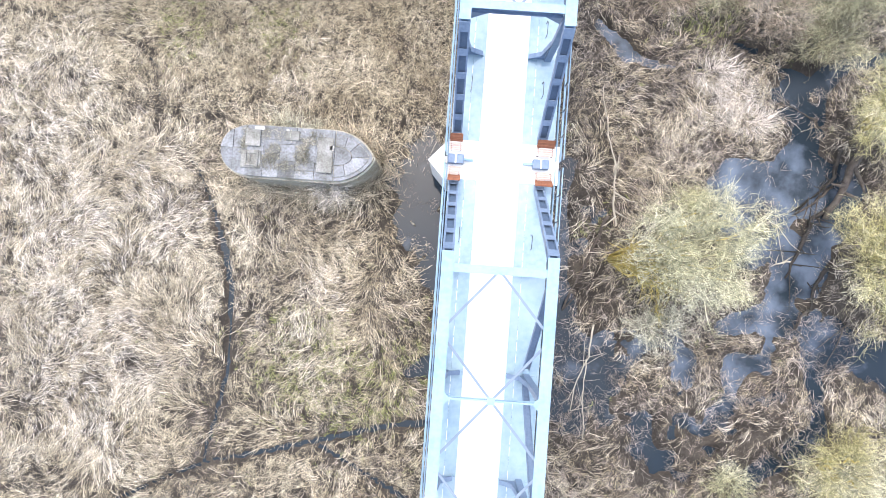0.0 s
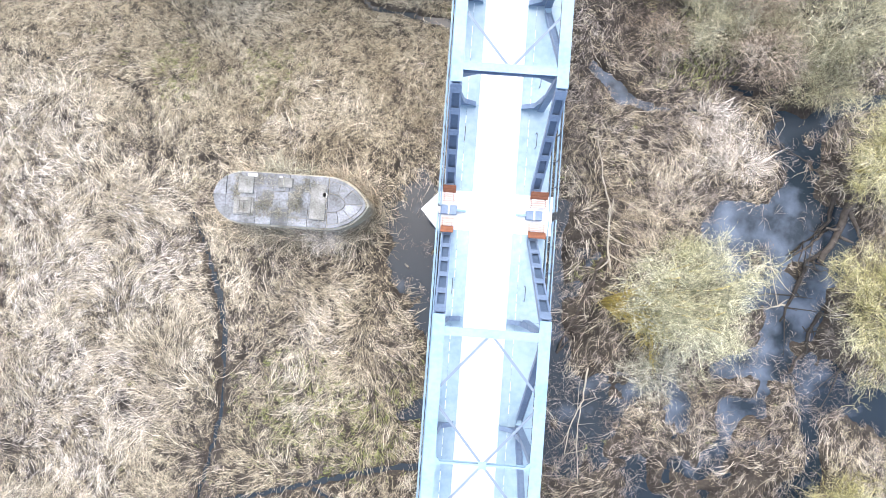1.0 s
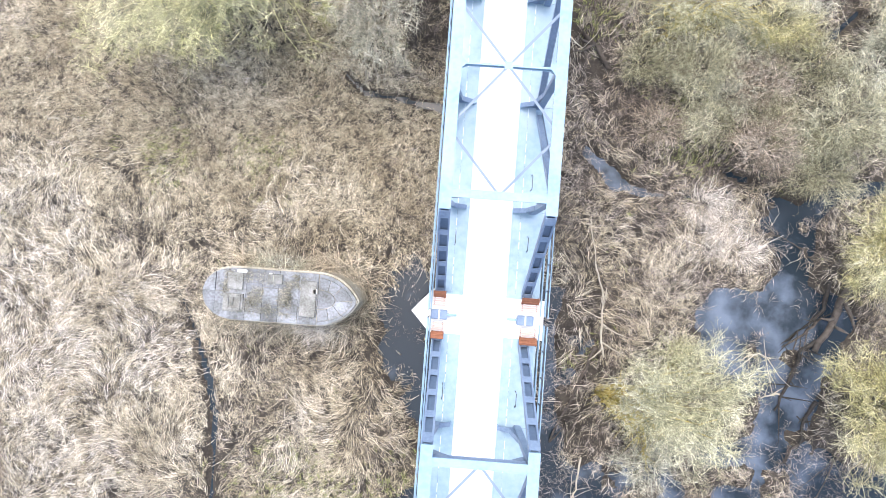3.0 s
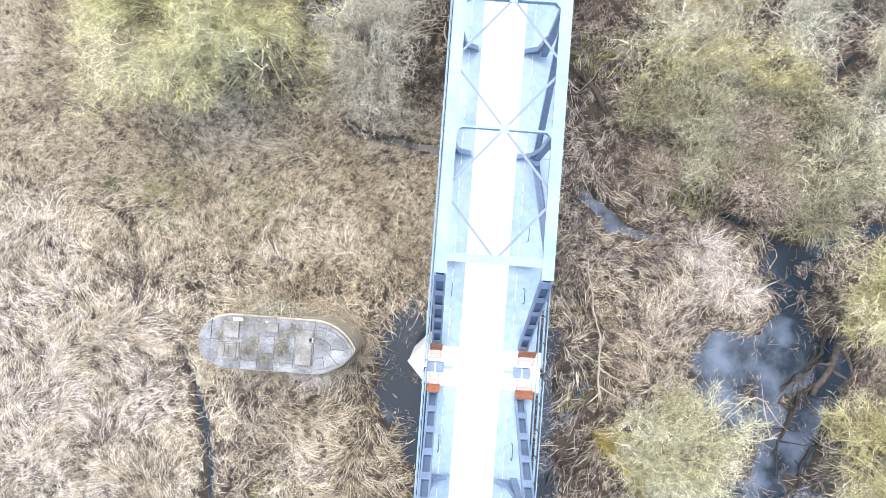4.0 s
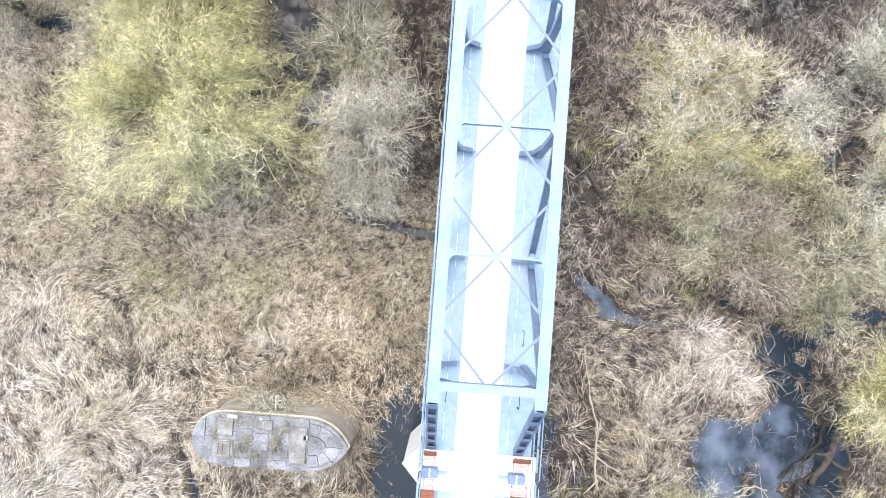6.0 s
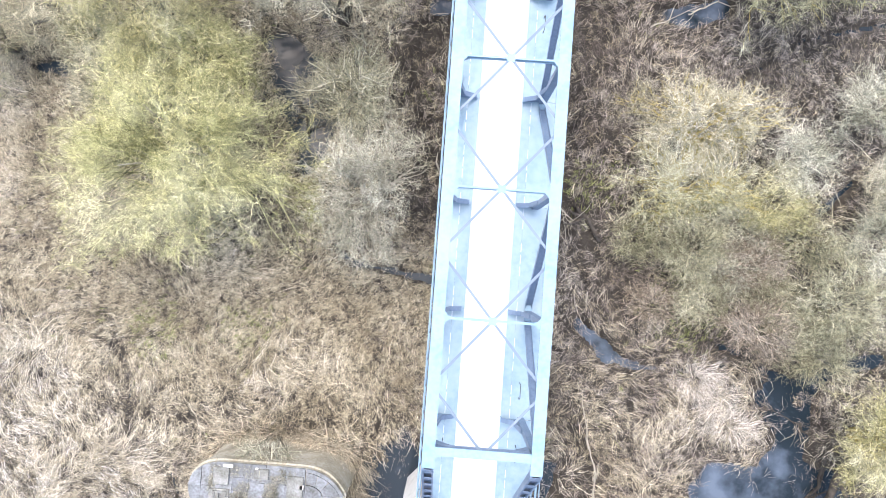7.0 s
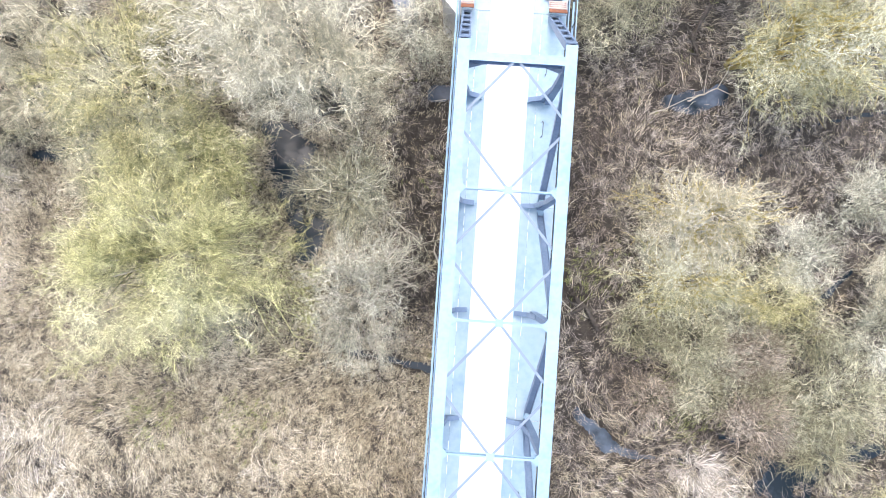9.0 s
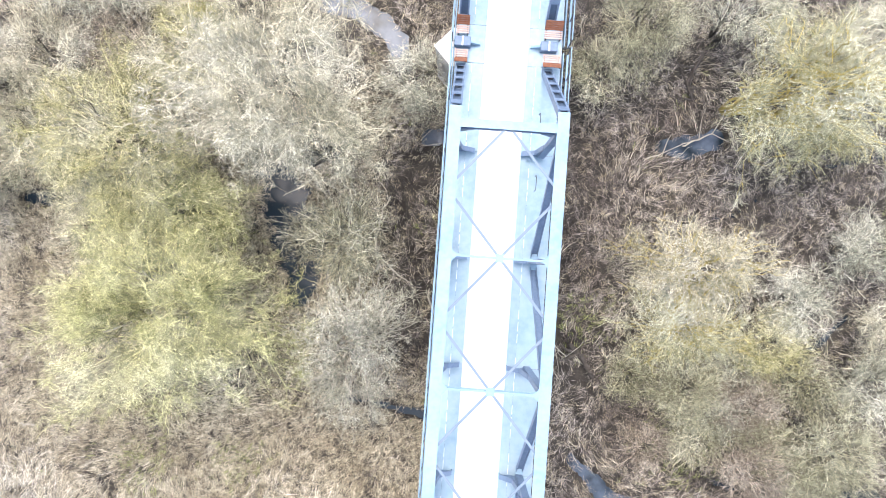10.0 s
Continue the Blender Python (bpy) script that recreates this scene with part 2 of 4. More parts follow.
# water courses: x, y, half width
CHANNEL = [(-4.6, 0.2, 2.3), (-4.6, -3.0, 1.8), (-2.5, -6.2, 1.8), (2.0, -6.5, 2.0), (6.0, -11.5, 2.2), (8.4, -12.4, 1.9), (5.5, -15.5, 1.6)]
UNDER = [(-4.6, -1.5, 1.6), (0.0, 0.0, 2.6), (4.6, 1.0, 0.9), (5.2, -2.5, 0.6), (5.4, -6.5, 0.7), (5.6, -10.0, 1.3)]
COVE = [(-4.6, -13.8, 0.3), (-3.0, -13.2, 0.8), (0.0, -13.0, 1.5), (4.0, -13.5, 1.6)]
STREAM = [(27.0, 10.2, 0.5), (24.0, 9.4, 0.5), (22.6, 8.7, 0.75), (20.8, 7.2, 1.6), (20.8, 5.8, 1.5), (21.2, 4.4, 1.1), (21.2, 3.0, 1.2), (20.8, 1.2, 2.2), (20.4, -0.6, 1.5), (19.7, -2.6, 0.9), (20.4, -4.4, 1.0), (20.4, -6.2, 0.9), (20.8, -8.2, 1.2), (24.0, -9.9, 1.9), (28.5, -10.8, 1.8), (34.0, -11.0, 1.6)]
POOL = [(16.3, -0.2, 1.3), (18.4, 0.3, 2.1), (20.4, 1.0, 2.2), (22.4, 1.2, 2.0), (23.6, 0.4, 1.8), (23.6, -1.6, 1.5), (22.2, -3.6, 1.3), (22.0, -6.0, 1.2)]
ARM = [(21.4, -8.6, 1.2), (18.8, -8.6, 0.9), (16.5, -9.4, 0.5)]
LOWER = [(22.6, -11.2, 0.8), (23.1, -13.0, 0.5), (23.5, -15.6, 0.7), (22.4, -17.4, 1.0), (20.6, -18.2, 0.9), (18.6, -19.6, 0.8)]
INLET = [(16.6, 1.6, 0.9), (16.6, -1.2, 1.3), (18.2, -3.4, 1.5), (20.6, -3.2, 1.6)]
PUDDLE = [(6.8, 11.0, 0.45), (8.0, 9.9, 0.45), (9.1, 9.0, 0.5), (10.8, 8.5, 0.4)]
BROOK = [(10.8, 8.5, 0.10), (13.1, 8.3, 0.04), (16.1, 8.9, 0.04), (18.5, 9.3, 0.05), (21.0, 8.0, 0.4)]
POND_WEST = [(-14.2, 27.9, 1.5), (-13.2, 25.6, 1.9), (-12.4, 23.4, 1.5), (-12.3, 20.9, 0.8)]
POND_NORTH = [(-12.0, 41.0, 0.7), (-9.4, 40.3, 0.8), (-7.4, 39.2, 0.9), (-6.6, 37.6, 0.8), (-6.2, 36.4, 0.5)]
PUDDLE_WEST = [(-31.4, 26.0, 0.4), (-29.6, 26.1, 0.5)]
PUDDLE_NORTH = [(-4.3, 32.0, 0.4), (-3.4, 32.2, 0.5)]
POND_EAST = [(11.4, 32.4, 0.5), (13.0, 32.6, 0.9), (15.0, 33.2, 0.7)]
BROOK_EAST = [(12.8, 27.3, 0.08), (16.7, 28.2, 0.04), (20.7, 31.4, 0.08), (27.0, 33.0, 0.2)]
WATERS = (CHANNEL, UNDER, INLET, COVE, STREAM, POOL, ARM, LOWER, PUDDLE, BROOK, POND_WEST, POND_NORTH, PUDDLE_NORTH, PUDDLE_WEST, POND_EAST, BROOK_EAST)
# muddy ditches
DITCHES = (
    [(-33.9, 9.4, 0.04), (-29.0, 8.7, 0.02), (-25.0, 7.6, 0.05), (-23.4, 5.8, 0.06), (-23.1, 1.0, 0.03), (-20.4, -0.5, 0.09), (-19.2, -2.8, 0.12), (-17.8, -6.6, 0.34), (-17.2, -9.2, 0.28), (-17.0, -14.0, 0.16), (-17.6, -17.5, 0.14), (-18.3, -20.7, 0.14)],
    [(-26.0, -25.0, 0.14), (-23.0, -23.4, 0.14), (-20.8, -22.2, 0.15), (-17.9, -20.9, 0.15), (-14.3, -20.0, 0.15), (-10.8, -19.0, 0.16), (-5.4, -17.5, 0.2), (-2.0, -17.0, 0.32)],
    [(-10.8, -19.0, 0.12), (-7.6, -20.7, 0.14), (-4.3, -22.4, 0.17)],
    [(-25.5, 18.0, 0.03), (-26.8, 14.4, 0.07), (-25.3, 12.9, 0.02), (-25.6, 10.1, 0.03), (-23.8, 6.7, 0.06)],
    [(-10.2, 15.2, 0.08), (-8.6, 14.0, 0.22), (-6.0, 13.7, 0.20), (-4.2, 13.4, 0.28), (-2.4, 13.2, 0.3)],
    [(24.6, 22.0, 0.15), (23.0, 20.2, 0.25), (21.0, 18.4, 0.2), (19.0, 16.0, 0.15)],
    [(16.2, 10.3, 0.2), (17.6, 9.9, 0.3)],
)
WATER_LEVEL = -0.22


def wetness(x, y):
    rough = 0.9 * (field(x, y, 1.3, 1) - 0.5) + 0.55 * (field(x, y, 0.45, 2) - 0.5)
    best = np.full(np.shape(x), -50.0)
    for line in WATERS:
        best = np.maximum(best, nearness(x, y, line))
    # scattered shallow puddles between the tussocks
    for cx, cy, r in ((14.0, -15.5, 6.0), (18.4, -13.0, 4.5), (8.6, -14.0, 3.5), (20.6, -5.0, 2.6), (6.2, -3.0, 2.2), (12.4, -11.2, 2.4)):
        best = np.maximum(best, 3.0 * (0.7 * field(x, y, 1.4, 20) + 0.3 * field(x, y, 0.5, 22) - 0.51) - 2.2 * np.clip(np.hypot(x - cx, y - cy) / r - 0.6, 0, 9))
    return best + rough


def ditch(x, y):
    best = np.full(np.shape(x), -50.0)
    for line in DITCHES:
        best = np.maximum(best, nearness(x, y, line))
    return best + 0.22 * (field(x, y, 0.7, 3) - 0.5)


def height(x, y):
    z = 0.35 * (field(x, y, 7, 4) - 0.35) + 0.22 * (field(x, y, 1.6, 6) - 0.5) + 0.1 * (field(x, y, 0.5, 7) - 0.5)
    near = np.hypot(x, y - 8) < 70
    z = np.where(near, z, 0.2)
    w = np.clip((wetness(x, y) + 0.35) / 0.6, 0, 1)
    d = np.clip((ditch(x, y) + 0.25) / 0.4, 0, 1)
    z = z * (1 - w) + (WATER_LEVEL - 0.12) * w - 0.28 * w * np.clip(wetness(x, y), 0, 1)
    return z * (1 - d) + np.minimum(z, WATER_LEVEL - 0.1) * d


# ---- ground and water ----
def grid_axis(lo, hi, step):
    far = np.array([3, 8, 18, 40, 90, 200, 450, 1000, 2500])
    return np.concatenate((lo - far[::-1], np.arange(lo, hi + step / 2, step), hi + far))


def array_mesh(name, verts, quads, tris, mat, smooth=False):
    """A mesh from arrays of places, four-sided and three-sided faces."""
    me = bpy.data.meshes.new(name)
    me.vertices.add(len(verts))
    me.vertices.foreach_set("co", np.asarray(verts, dtype=np.float32).ravel())
    corners = np.concatenate((np.asarray(quads, dtype=np.int32).ravel(), np.asarray(tris, dtype=np.int32).ravel()))
    sizes = np.concatenate((np.full(len(quads), 4, dtype=np.int32), np.full(len(tris), 3, dtype=np.int32)))
    me.loops.add(len(corners))
    me.loops.foreach_set("vertex_index", corners)
    me.polygons.add(len(sizes))
    me.polygons.foreach_set("loop_start", np.concatenate(([0], np.cumsum(sizes)[:-1])).astype(np.int32))
    me.polygons.foreach_set("use_smooth", np.full(len(sizes), smooth))
    me.materials.append(mat)
    me.update(calc_edges=True)
    me.validate()
    return me


gx, gy = grid_axis(-36, 34, 0.27), grid_axis(-28, 46, 0.27)
mx, my = np.meshgrid(gx, gy)
cells = np.arange(len(gx) * len(gy)).reshape(len(gy), len(gx))
ground = new("ground", array_mesh("ground", np.stack((mx, my, height(mx, my)), -1).reshape(-1, 3), np.stack((cells[:-1, :-1], cells[:-1, 1:], cells[1:, 1:], cells[1:, :-1]), -1).reshape(-1, 4), np.zeros((0, 3)), EARTH, True))
tagged(ground, "dark wet marsh earth with ditches under dead grass", "ground", kind="structure")
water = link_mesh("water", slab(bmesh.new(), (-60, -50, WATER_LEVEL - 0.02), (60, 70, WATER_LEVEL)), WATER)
tagged(water, "still dark marsh water with silt and painted-in sky reflections", "water", kind="structure")


# ---- bridge ----
DECK, TOP, TRUSS = 7.07, 14.32, 2.44
PANEL, PANELS = 6.0, 6
WALK_LO, WALK_HI = -1.13, 1.30


def bench(width):
    """A slatted bench; its back stands at the y = 0.8 side, the seat looks to -y."""
    ob = thing("bench", "brown slatted wooden bench with backrest on the bridge deck", "bench", group="benches at the bridge piers")
    for i in range(4):
        y = 0.12 + 0.115 * i
        part("seat_slat", slab(bmesh.new(), (-width / 2, y, 0.42), (width / 2, y + 0.085, 0.46), 0.008), BENCH_SEAT, ob, "pale seat slat, overlit brightness put into its colour")
    for i in range(5):
        a = (0, 0.60 + 0.075 * i, 0.48 + 0.095 * i)
        b = (0, 0.665 + 0.075 * i, 0.56 + 0.095 * i)
        bm = bmesh.new()
        bar(bm, a, b, width, 0.035, (1, 0, 0), 0.006)
        part("back_slat", bm, BENCH_BACK, ob)
    for x in (-width / 2 + 0.1, width / 2 - 0.1):
        bm = bmesh.new()
        slab(bm, (x - 0.025, 0.14, 0), (x + 0.025, 0.19, 0.42))
        slab(bm, (x - 0.025, 0.56, 0), (x + 0.025, 0.61, 0.42))
        slab(bm, (x - 0.025, 0.14, 0.38), (x + 0.025, 0.60, 0.42))
        bar(bm, (x, 0.59, 0.38), (x, 1.0, 0.92), 0.05, 0.04)
        part("leg_frame", bm, DARK_STEEL, ob, "dark steel leg frame")
    return ob


def end_post(parent, x, foot, head):
    """A built-up inclined post: two channels joined by batten plates over a sunk web."""
    foot, head = Vector((x, *foot)), Vector((x, *head))
    along = (head - foot).normalized()
    out = Vector((1, 0, 0)).cross(along)
    if out.z < 0:
        out = -out
    bm = bmesh.new()
    for s in (-0.225, 0.225):
        bar(bm, foot + Vector((s, 0, 0)), head + Vector((s, 0, 0)), 0.09, 0.36)
    post = part("end_post", bm, DIM_STEEL, parent, "blue-grey inclined end post with batten plates")
    part("sunk_web", bar(bmesh.new(), foot + out * 0.02, head + out * 0.02, 0.358, 0.03), SHADED_WEB, post, "sunk web plate between the channels, recess shade in its navy colour")
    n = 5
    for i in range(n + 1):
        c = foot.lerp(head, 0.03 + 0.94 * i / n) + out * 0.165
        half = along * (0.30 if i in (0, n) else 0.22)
        part("batten_plate", bar(bmesh.new(), c - half, c + half, 0.38, 0.025), DIM_STEEL, post)
    return post


def truss_span():
    span = thing("truss_span", "pale blue riveted steel truss bridge span with overhead bracing", "bridge", group="bridge spans")
    ys = [PANEL * (k + 1) for k in range(PANELS - 1)]
    lo, hi = ys[0] - 0.76, ys[-1] + 0.76
    length = PANEL * PANELS
    for s in (-1, 1):
        x = s * TRUSS
        u = [(-0.275, 0), (0.275, 0), (0.275, -0.03), (0.22, -0.03), (0.22, -0.44), (-0.22, -0.44), (-0.22, -0.03), (-0.275, -0.03)]
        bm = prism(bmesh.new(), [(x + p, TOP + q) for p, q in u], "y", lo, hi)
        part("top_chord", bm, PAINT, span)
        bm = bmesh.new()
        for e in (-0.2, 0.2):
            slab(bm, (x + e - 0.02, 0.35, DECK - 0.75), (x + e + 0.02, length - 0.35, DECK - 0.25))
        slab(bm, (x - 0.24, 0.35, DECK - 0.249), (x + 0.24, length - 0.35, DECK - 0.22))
        part("bottom_chord", bm, DIM_STEEL, span)
        end_post(span, x, (1.22, DECK - 0.02), (lo + 0.02, TOP - 0.2))
        end_post(span, x, (length - 1.22, DECK - 0.02), (hi - 0.02, TOP - 0.2))
        # upright posts with sloping knees down to the floor beams
        for y in ys:
            bm = bmesh.new()
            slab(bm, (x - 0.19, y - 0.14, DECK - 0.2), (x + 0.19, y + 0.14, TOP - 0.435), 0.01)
            post = part("upright_post", bm, DIM_STEEL, span)
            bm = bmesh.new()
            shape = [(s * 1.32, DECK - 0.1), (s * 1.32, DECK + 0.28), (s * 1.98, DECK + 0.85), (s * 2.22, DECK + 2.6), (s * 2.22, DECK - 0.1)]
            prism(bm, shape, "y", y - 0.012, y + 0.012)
            part("knee_plate", bm, DIM_STEEL, post)
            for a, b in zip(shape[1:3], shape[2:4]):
                part("knee_flange", bar(bmesh.new(), (a[0], y, a[1]), (b[0], y, b[1]), 0.26, 0.02, (0, 1, 0)), DIM_STEEL, post)
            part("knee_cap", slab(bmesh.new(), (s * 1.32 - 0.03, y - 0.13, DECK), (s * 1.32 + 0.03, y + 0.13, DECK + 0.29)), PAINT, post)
        # web diagonals: down to the odd uprights, up to the even ones
        for k, y in enumerate(ys):
            if k % 2:
                for dy in (-PANEL, PANEL):
                    bm = bmesh.new()
                    g = 0.12 if dy > 0 else -0.12
                    a, b = (x, y + 2.5 * g, DECK - 0.1), (x, y + dy - 2.5 * g, TOP - 0.3)
                    for e in (-0.16, 0.16):
                        bar(bm, (x + e, *a[1:]), (x + e, *b[1:]), 0.02, 0.30)
                    bar(bm, a, b, 0.30, 0.018)
                    part("diagonal", bm, DIM_STEEL, span)
                    foot = slab(bmesh.new(), (x - 0.2, a[1] - 0.16, DECK + 0.001), (x + 0.2, a[1] + 0.16, DECK + 0.12), 0.02)
                    part("foot_collar", foot, PAINT, span, "pale collar where the diagonal meets the deck")
    # overhead bracing
    for k, y in enumerate(ys):
        ends = k in (0, len(ys) - 1)
        bm = bmesh.new()
        inner = TRUSS - 0.27
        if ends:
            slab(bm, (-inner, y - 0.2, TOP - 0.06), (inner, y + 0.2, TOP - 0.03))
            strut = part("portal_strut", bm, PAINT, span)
            # the portal's shaded underside comes from this darker steel colour
            part("portal_web", slab(bmesh.new(), (-inner, y - 0.02, TOP - 0.72), (inner, y + 0.02, TOP - 0.061)), DIM_STEEL, strut)
            part("portal_flange", slab(bmesh.new(), (-inner, y - 0.14, TOP - 0.74), (inner, y + 0.14, TOP - 0.721)), DIM_STEEL, strut)
        else:
            slab(bm, (-inner, y - 0.045, TOP - 0.07), (inner, y + 0.045, TOP - 0.045))
            slab(bm, (-inner, y - 0.01, TOP - 0.35), (inner, y + 0.01, TOP - 0.071))
            slab(bm, (-inner, y - 0.055, TOP - 0.37), (inner, y + 0.055, TOP - 0.351))
            strut = part("cross_strut", bm, PAINT, span)
        for s in (-1, 1):
            r = 0.9 if ends else 0.24
            z = TOP - 0.741 if ends else TOP - 0.371
            bm = prism(bmesh.new(), [(s * inner, z), (s * (inner - r), z), (s * inner, z - r)], "y", y - 0.09, y + 0.09)
            part("corner_gusset", bm, DIM_STEEL if ends else PAINT, strut)
            if not ends:
                prism_top = prism(bmesh.new(), [(s * inner, y - 0.3), (s * (inner - 0.26), y), (s * inner, y + 0.3)], "z", TOP - 0.043, TOP - 0.033)
                part("corner_plate", prism_top, PAINT, strut)
        part("centre_plate", slab(bmesh.new(), (-0.19, y - 0.18, TOP - 0.044), (0.19, y + 0.18, TOP - 0.028)), PAINT, strut)
        for s in (-1, 1):
            for d in (-1, 1):
                if (ends and k == 0 and d < 0) or (ends and k and d > 0):
                    continue
                bm = bmesh.new()
                a, b = (s * 0.12, y + d * 0.14, TOP - 0.09), (s * (inner + 0.02), y + d * 2.55, TOP - 0.09)
                bar(bm, a, b, 0.12, 0.014, (1, 0, 0))
                bar(bm, (a[0], a[1], a[2] - 0.05), (b[0], b[1], b[2] - 0.05), 0.014, 0.10, (1, 0, 0))
                part("lateral_brace", bm, BRACE, span)
    # floor
    for y in [0.5] + ys + [length - 0.5]:
        part("floor_beam", slab(bmesh.new(), (-2.25, y - 0.13, DECK - 0.95), (2.25, y + 0.13, DECK - 0.13)), DIM_STEEL, span)
    for k in range(PANELS):
        a, b = PANEL * k, PANEL * (k + 1)
        a, b = (1.0 if k == 0 else a), (length - 0.98 if k == PANELS - 1 else b)
        for s, side, edge in ((-1, -WALK_LO, 2.78), (1, WALK_HI, 3.2)):
            for u, v in ((side + 0.005, 1.812), (1.818, edge)):
                bm = slab(bmesh.new(), (min(s * u, s * v), a + 0.008, DECK - 0.06), (max(s * u, s * v), b - 0.008, DECK - 0.03), 0.004)
                part("deck_plate", bm, PLATE, span, "worn pale blue steel deck plate")
            for j in range(9):
                if (j * 7 + k * 3) % 4:
                    y = a + (b - a) * (j + 0.1) / 9
                    part("seam_strip", slab(bmesh.new(), (s * 1.815 - 0.018, y, DECK - 0.05), (s * 1.815 + 0.018, y + (b - a) / 9 * 0.75, DECK - 0.02)), SEAM, span)
        n = 5
        for j in range(n):
            u, v = a + (b - a) * j / n, a + (b - a) * (j + 1) / n
            part("walkway_panel", slab(bmesh.new(), (WALK_LO, u + 0.003, DECK - 0.05), (WALK_HI, v - 0.003, DECK), 0.004), WALKWAY, span, "bright pale walkway panel")
    # edge members and hand rails
    for s, kerb, rail in ((-1, 2.86, 3.02), (1, 3.28, 3.58)):
        part("edge_beam", slab(bmesh.new(), (min(s * kerb, s * (kerb + 0.07)), 0.1, DECK - 0.35), (max(s * kerb, s * (kerb + 0.07)), length - 0.1, DECK + 0.06), 0.01), PAINT, span)
        bm = bmesh.new()
        bar(bm, (s * rail, 0.1, DECK + 1.1), (s * rail, length - 0.1, DECK + 1.1), 0.05, 0.05)
        hand = part("hand_rail", bm, PAINT, span)
        for z in (0.35, 0.72):
            part("rail_wire", bar(bmesh.new(), (s * rail, 0.1, DECK + z), (s * rail, length - 0.1, DECK + z), 0.025, 0.025), DARK_STEEL, hand)
        for j in range(25):
            y = 0.1 + (length - 0.2) * j / 24
            part("rail_post", slab(bmesh.new(), (s * rail - 0.025, y - 0.025, DECK - 0.32), (s * rail + 0.025, y + 0.025, DECK + 1.08)), DARK_STEEL, hand)
            part("rail_bracket", slab(bmesh.new(), (min(s * kerb, s * (rail + 0.03)), y - 0.02, DECK - 0.34), (max(s * kerb, s * (rail + 0.03)), y + 0.02, DECK - 0.30)), DARK_STEEL, hand)
        part("cable_duct", slab(bmesh.new(), (s * (rail + 0.02) - 0.06, 0.1, DECK - 0.28), (s * (rail + 0.02) + 0.06, length - 0.1, DECK - 0.18), 0.01), PAINT, span)
    return span


def grab_hoop(x, y):
    """A low bent bar standing on the deck."""
    bm = bmesh.new()
    tube(bm, [(x, y - 0.42, DECK - 0.03), (x, y - 0.42, DECK + 0.42), (x + 0.02, y - 0.34, DECK + 0.5), (x + 0.02, y + 0.34, DECK + 0.5), (x, y + 0.42, DECK + 0.42), (x, y + 0.42, DECK - 0.03)], [0.022] * 6, 6)
    ob = link_mesh("deck_hoop", bm, DARK_STEEL, smooth=True)
    return tagged(ob, "low dark bent steel hoop on the deck plates", "bicycle stand", "hoops along the deck")


SPAN_STEP = 36.25
main = truss_span()
copy_thing(main, Matrix.Translation((0, -SPAN_STEP, 0)))
copy_thing(main, Matrix.Translation((0, SPAN_STEP - 0.05, 0)))


def bridge_pier(y):
    pier = thing("bridge_pier", "pale concrete bridge pier with a pointed cutwater", "pier", (0, y, 0), "bridge piers")
    bm = bmesh.new()
    prism(bm, [(-4.0, 0.0), (-3.0, 1.08), (2.9, 1.08), (3.3, 0.7), (3.3, -0.7), (2.9, -1.08), (-3.0, -1.08)], "z", -1.2, 6.1)
    part("shaft", bm, CONCRETE, pier)
    bm = bmesh.new()
    prism(bm, [(-4.06, 0.0), (-3.03, 1.12), (2.92, 1.12), (3.34, 0.72), (3.34, -0.72), (2.92, -1.12), (-3.03, -1.12)], "z", 6.1, 6.3)
    part("cap", bm, CONCRETE, pier)
    for s in (-1, 1):
        for d in (-1, 1):
            part("bearing_block", slab(bmesh.new(), (s * TRUSS - 0.3, d * 0.6 - 0.25, 6.3), (s * TRUSS + 0.3, d * 0.6 + 0.25, 6.36), 0.02), DARK_STEEL, pier)
    return pier


PIERS = (-0.12, 36.1)
for y in PIERS:
    bridge_pier(y)

pad = link_mesh("landing_slab", slab(bmesh.new(), (-2.86, -1.236, DECK - 0.07), (3.5, 1.003, DECK + 0.002), 0.01), WALKWAY)
tagged(pad, "bright pale landing slab across the bridge at the pier", "landing")
pad_north = link_mesh("landing_slab", slab(bmesh.new(), (WALK_LO, 35.03, DECK - 0.07), (WALK_HI, 37.19, DECK + 0.002), 0.01), WALKWAY)
tagged(pad_north, "bright pale landing slab between two bridge spans", "landing")
for s, side, edge in ((-1, -WALK_LO, 2.78), (1, WALK_HI, 3.2)):
    ob = link_mesh("joint_plate", slab(bmesh.new(), (min(s * (side + 0.005), s * edge), 35.03, DECK - 0.06), (max(s * (side + 0.005), s * edge), 37.19, DECK - 0.03), 0.004), PLATE)
    tagged(ob, "pale blue steel plate over the joint at the pier", "deck plate")

wide_bench, slim_bench = bench(1.0), bench(0.72)
wide_bench.matrix_basis, slim_bench.matrix_basis = pose(2.62, 0.18, DECK), pose(-2.45, 0.22, DECK)
for yc in PIERS:
    for s, x, ob in ((1, 2.62, wide_bench), (-1, -2.45, slim_bench)):
        if yc > 1:
            copy_thing(ob, pose(x, yc + 0.30, DECK - 0.03))
        copy_thing(ob, pose(x, yc - 0.36, DECK - (0.03 if yc > 1 else 0), 0, 0, 180))


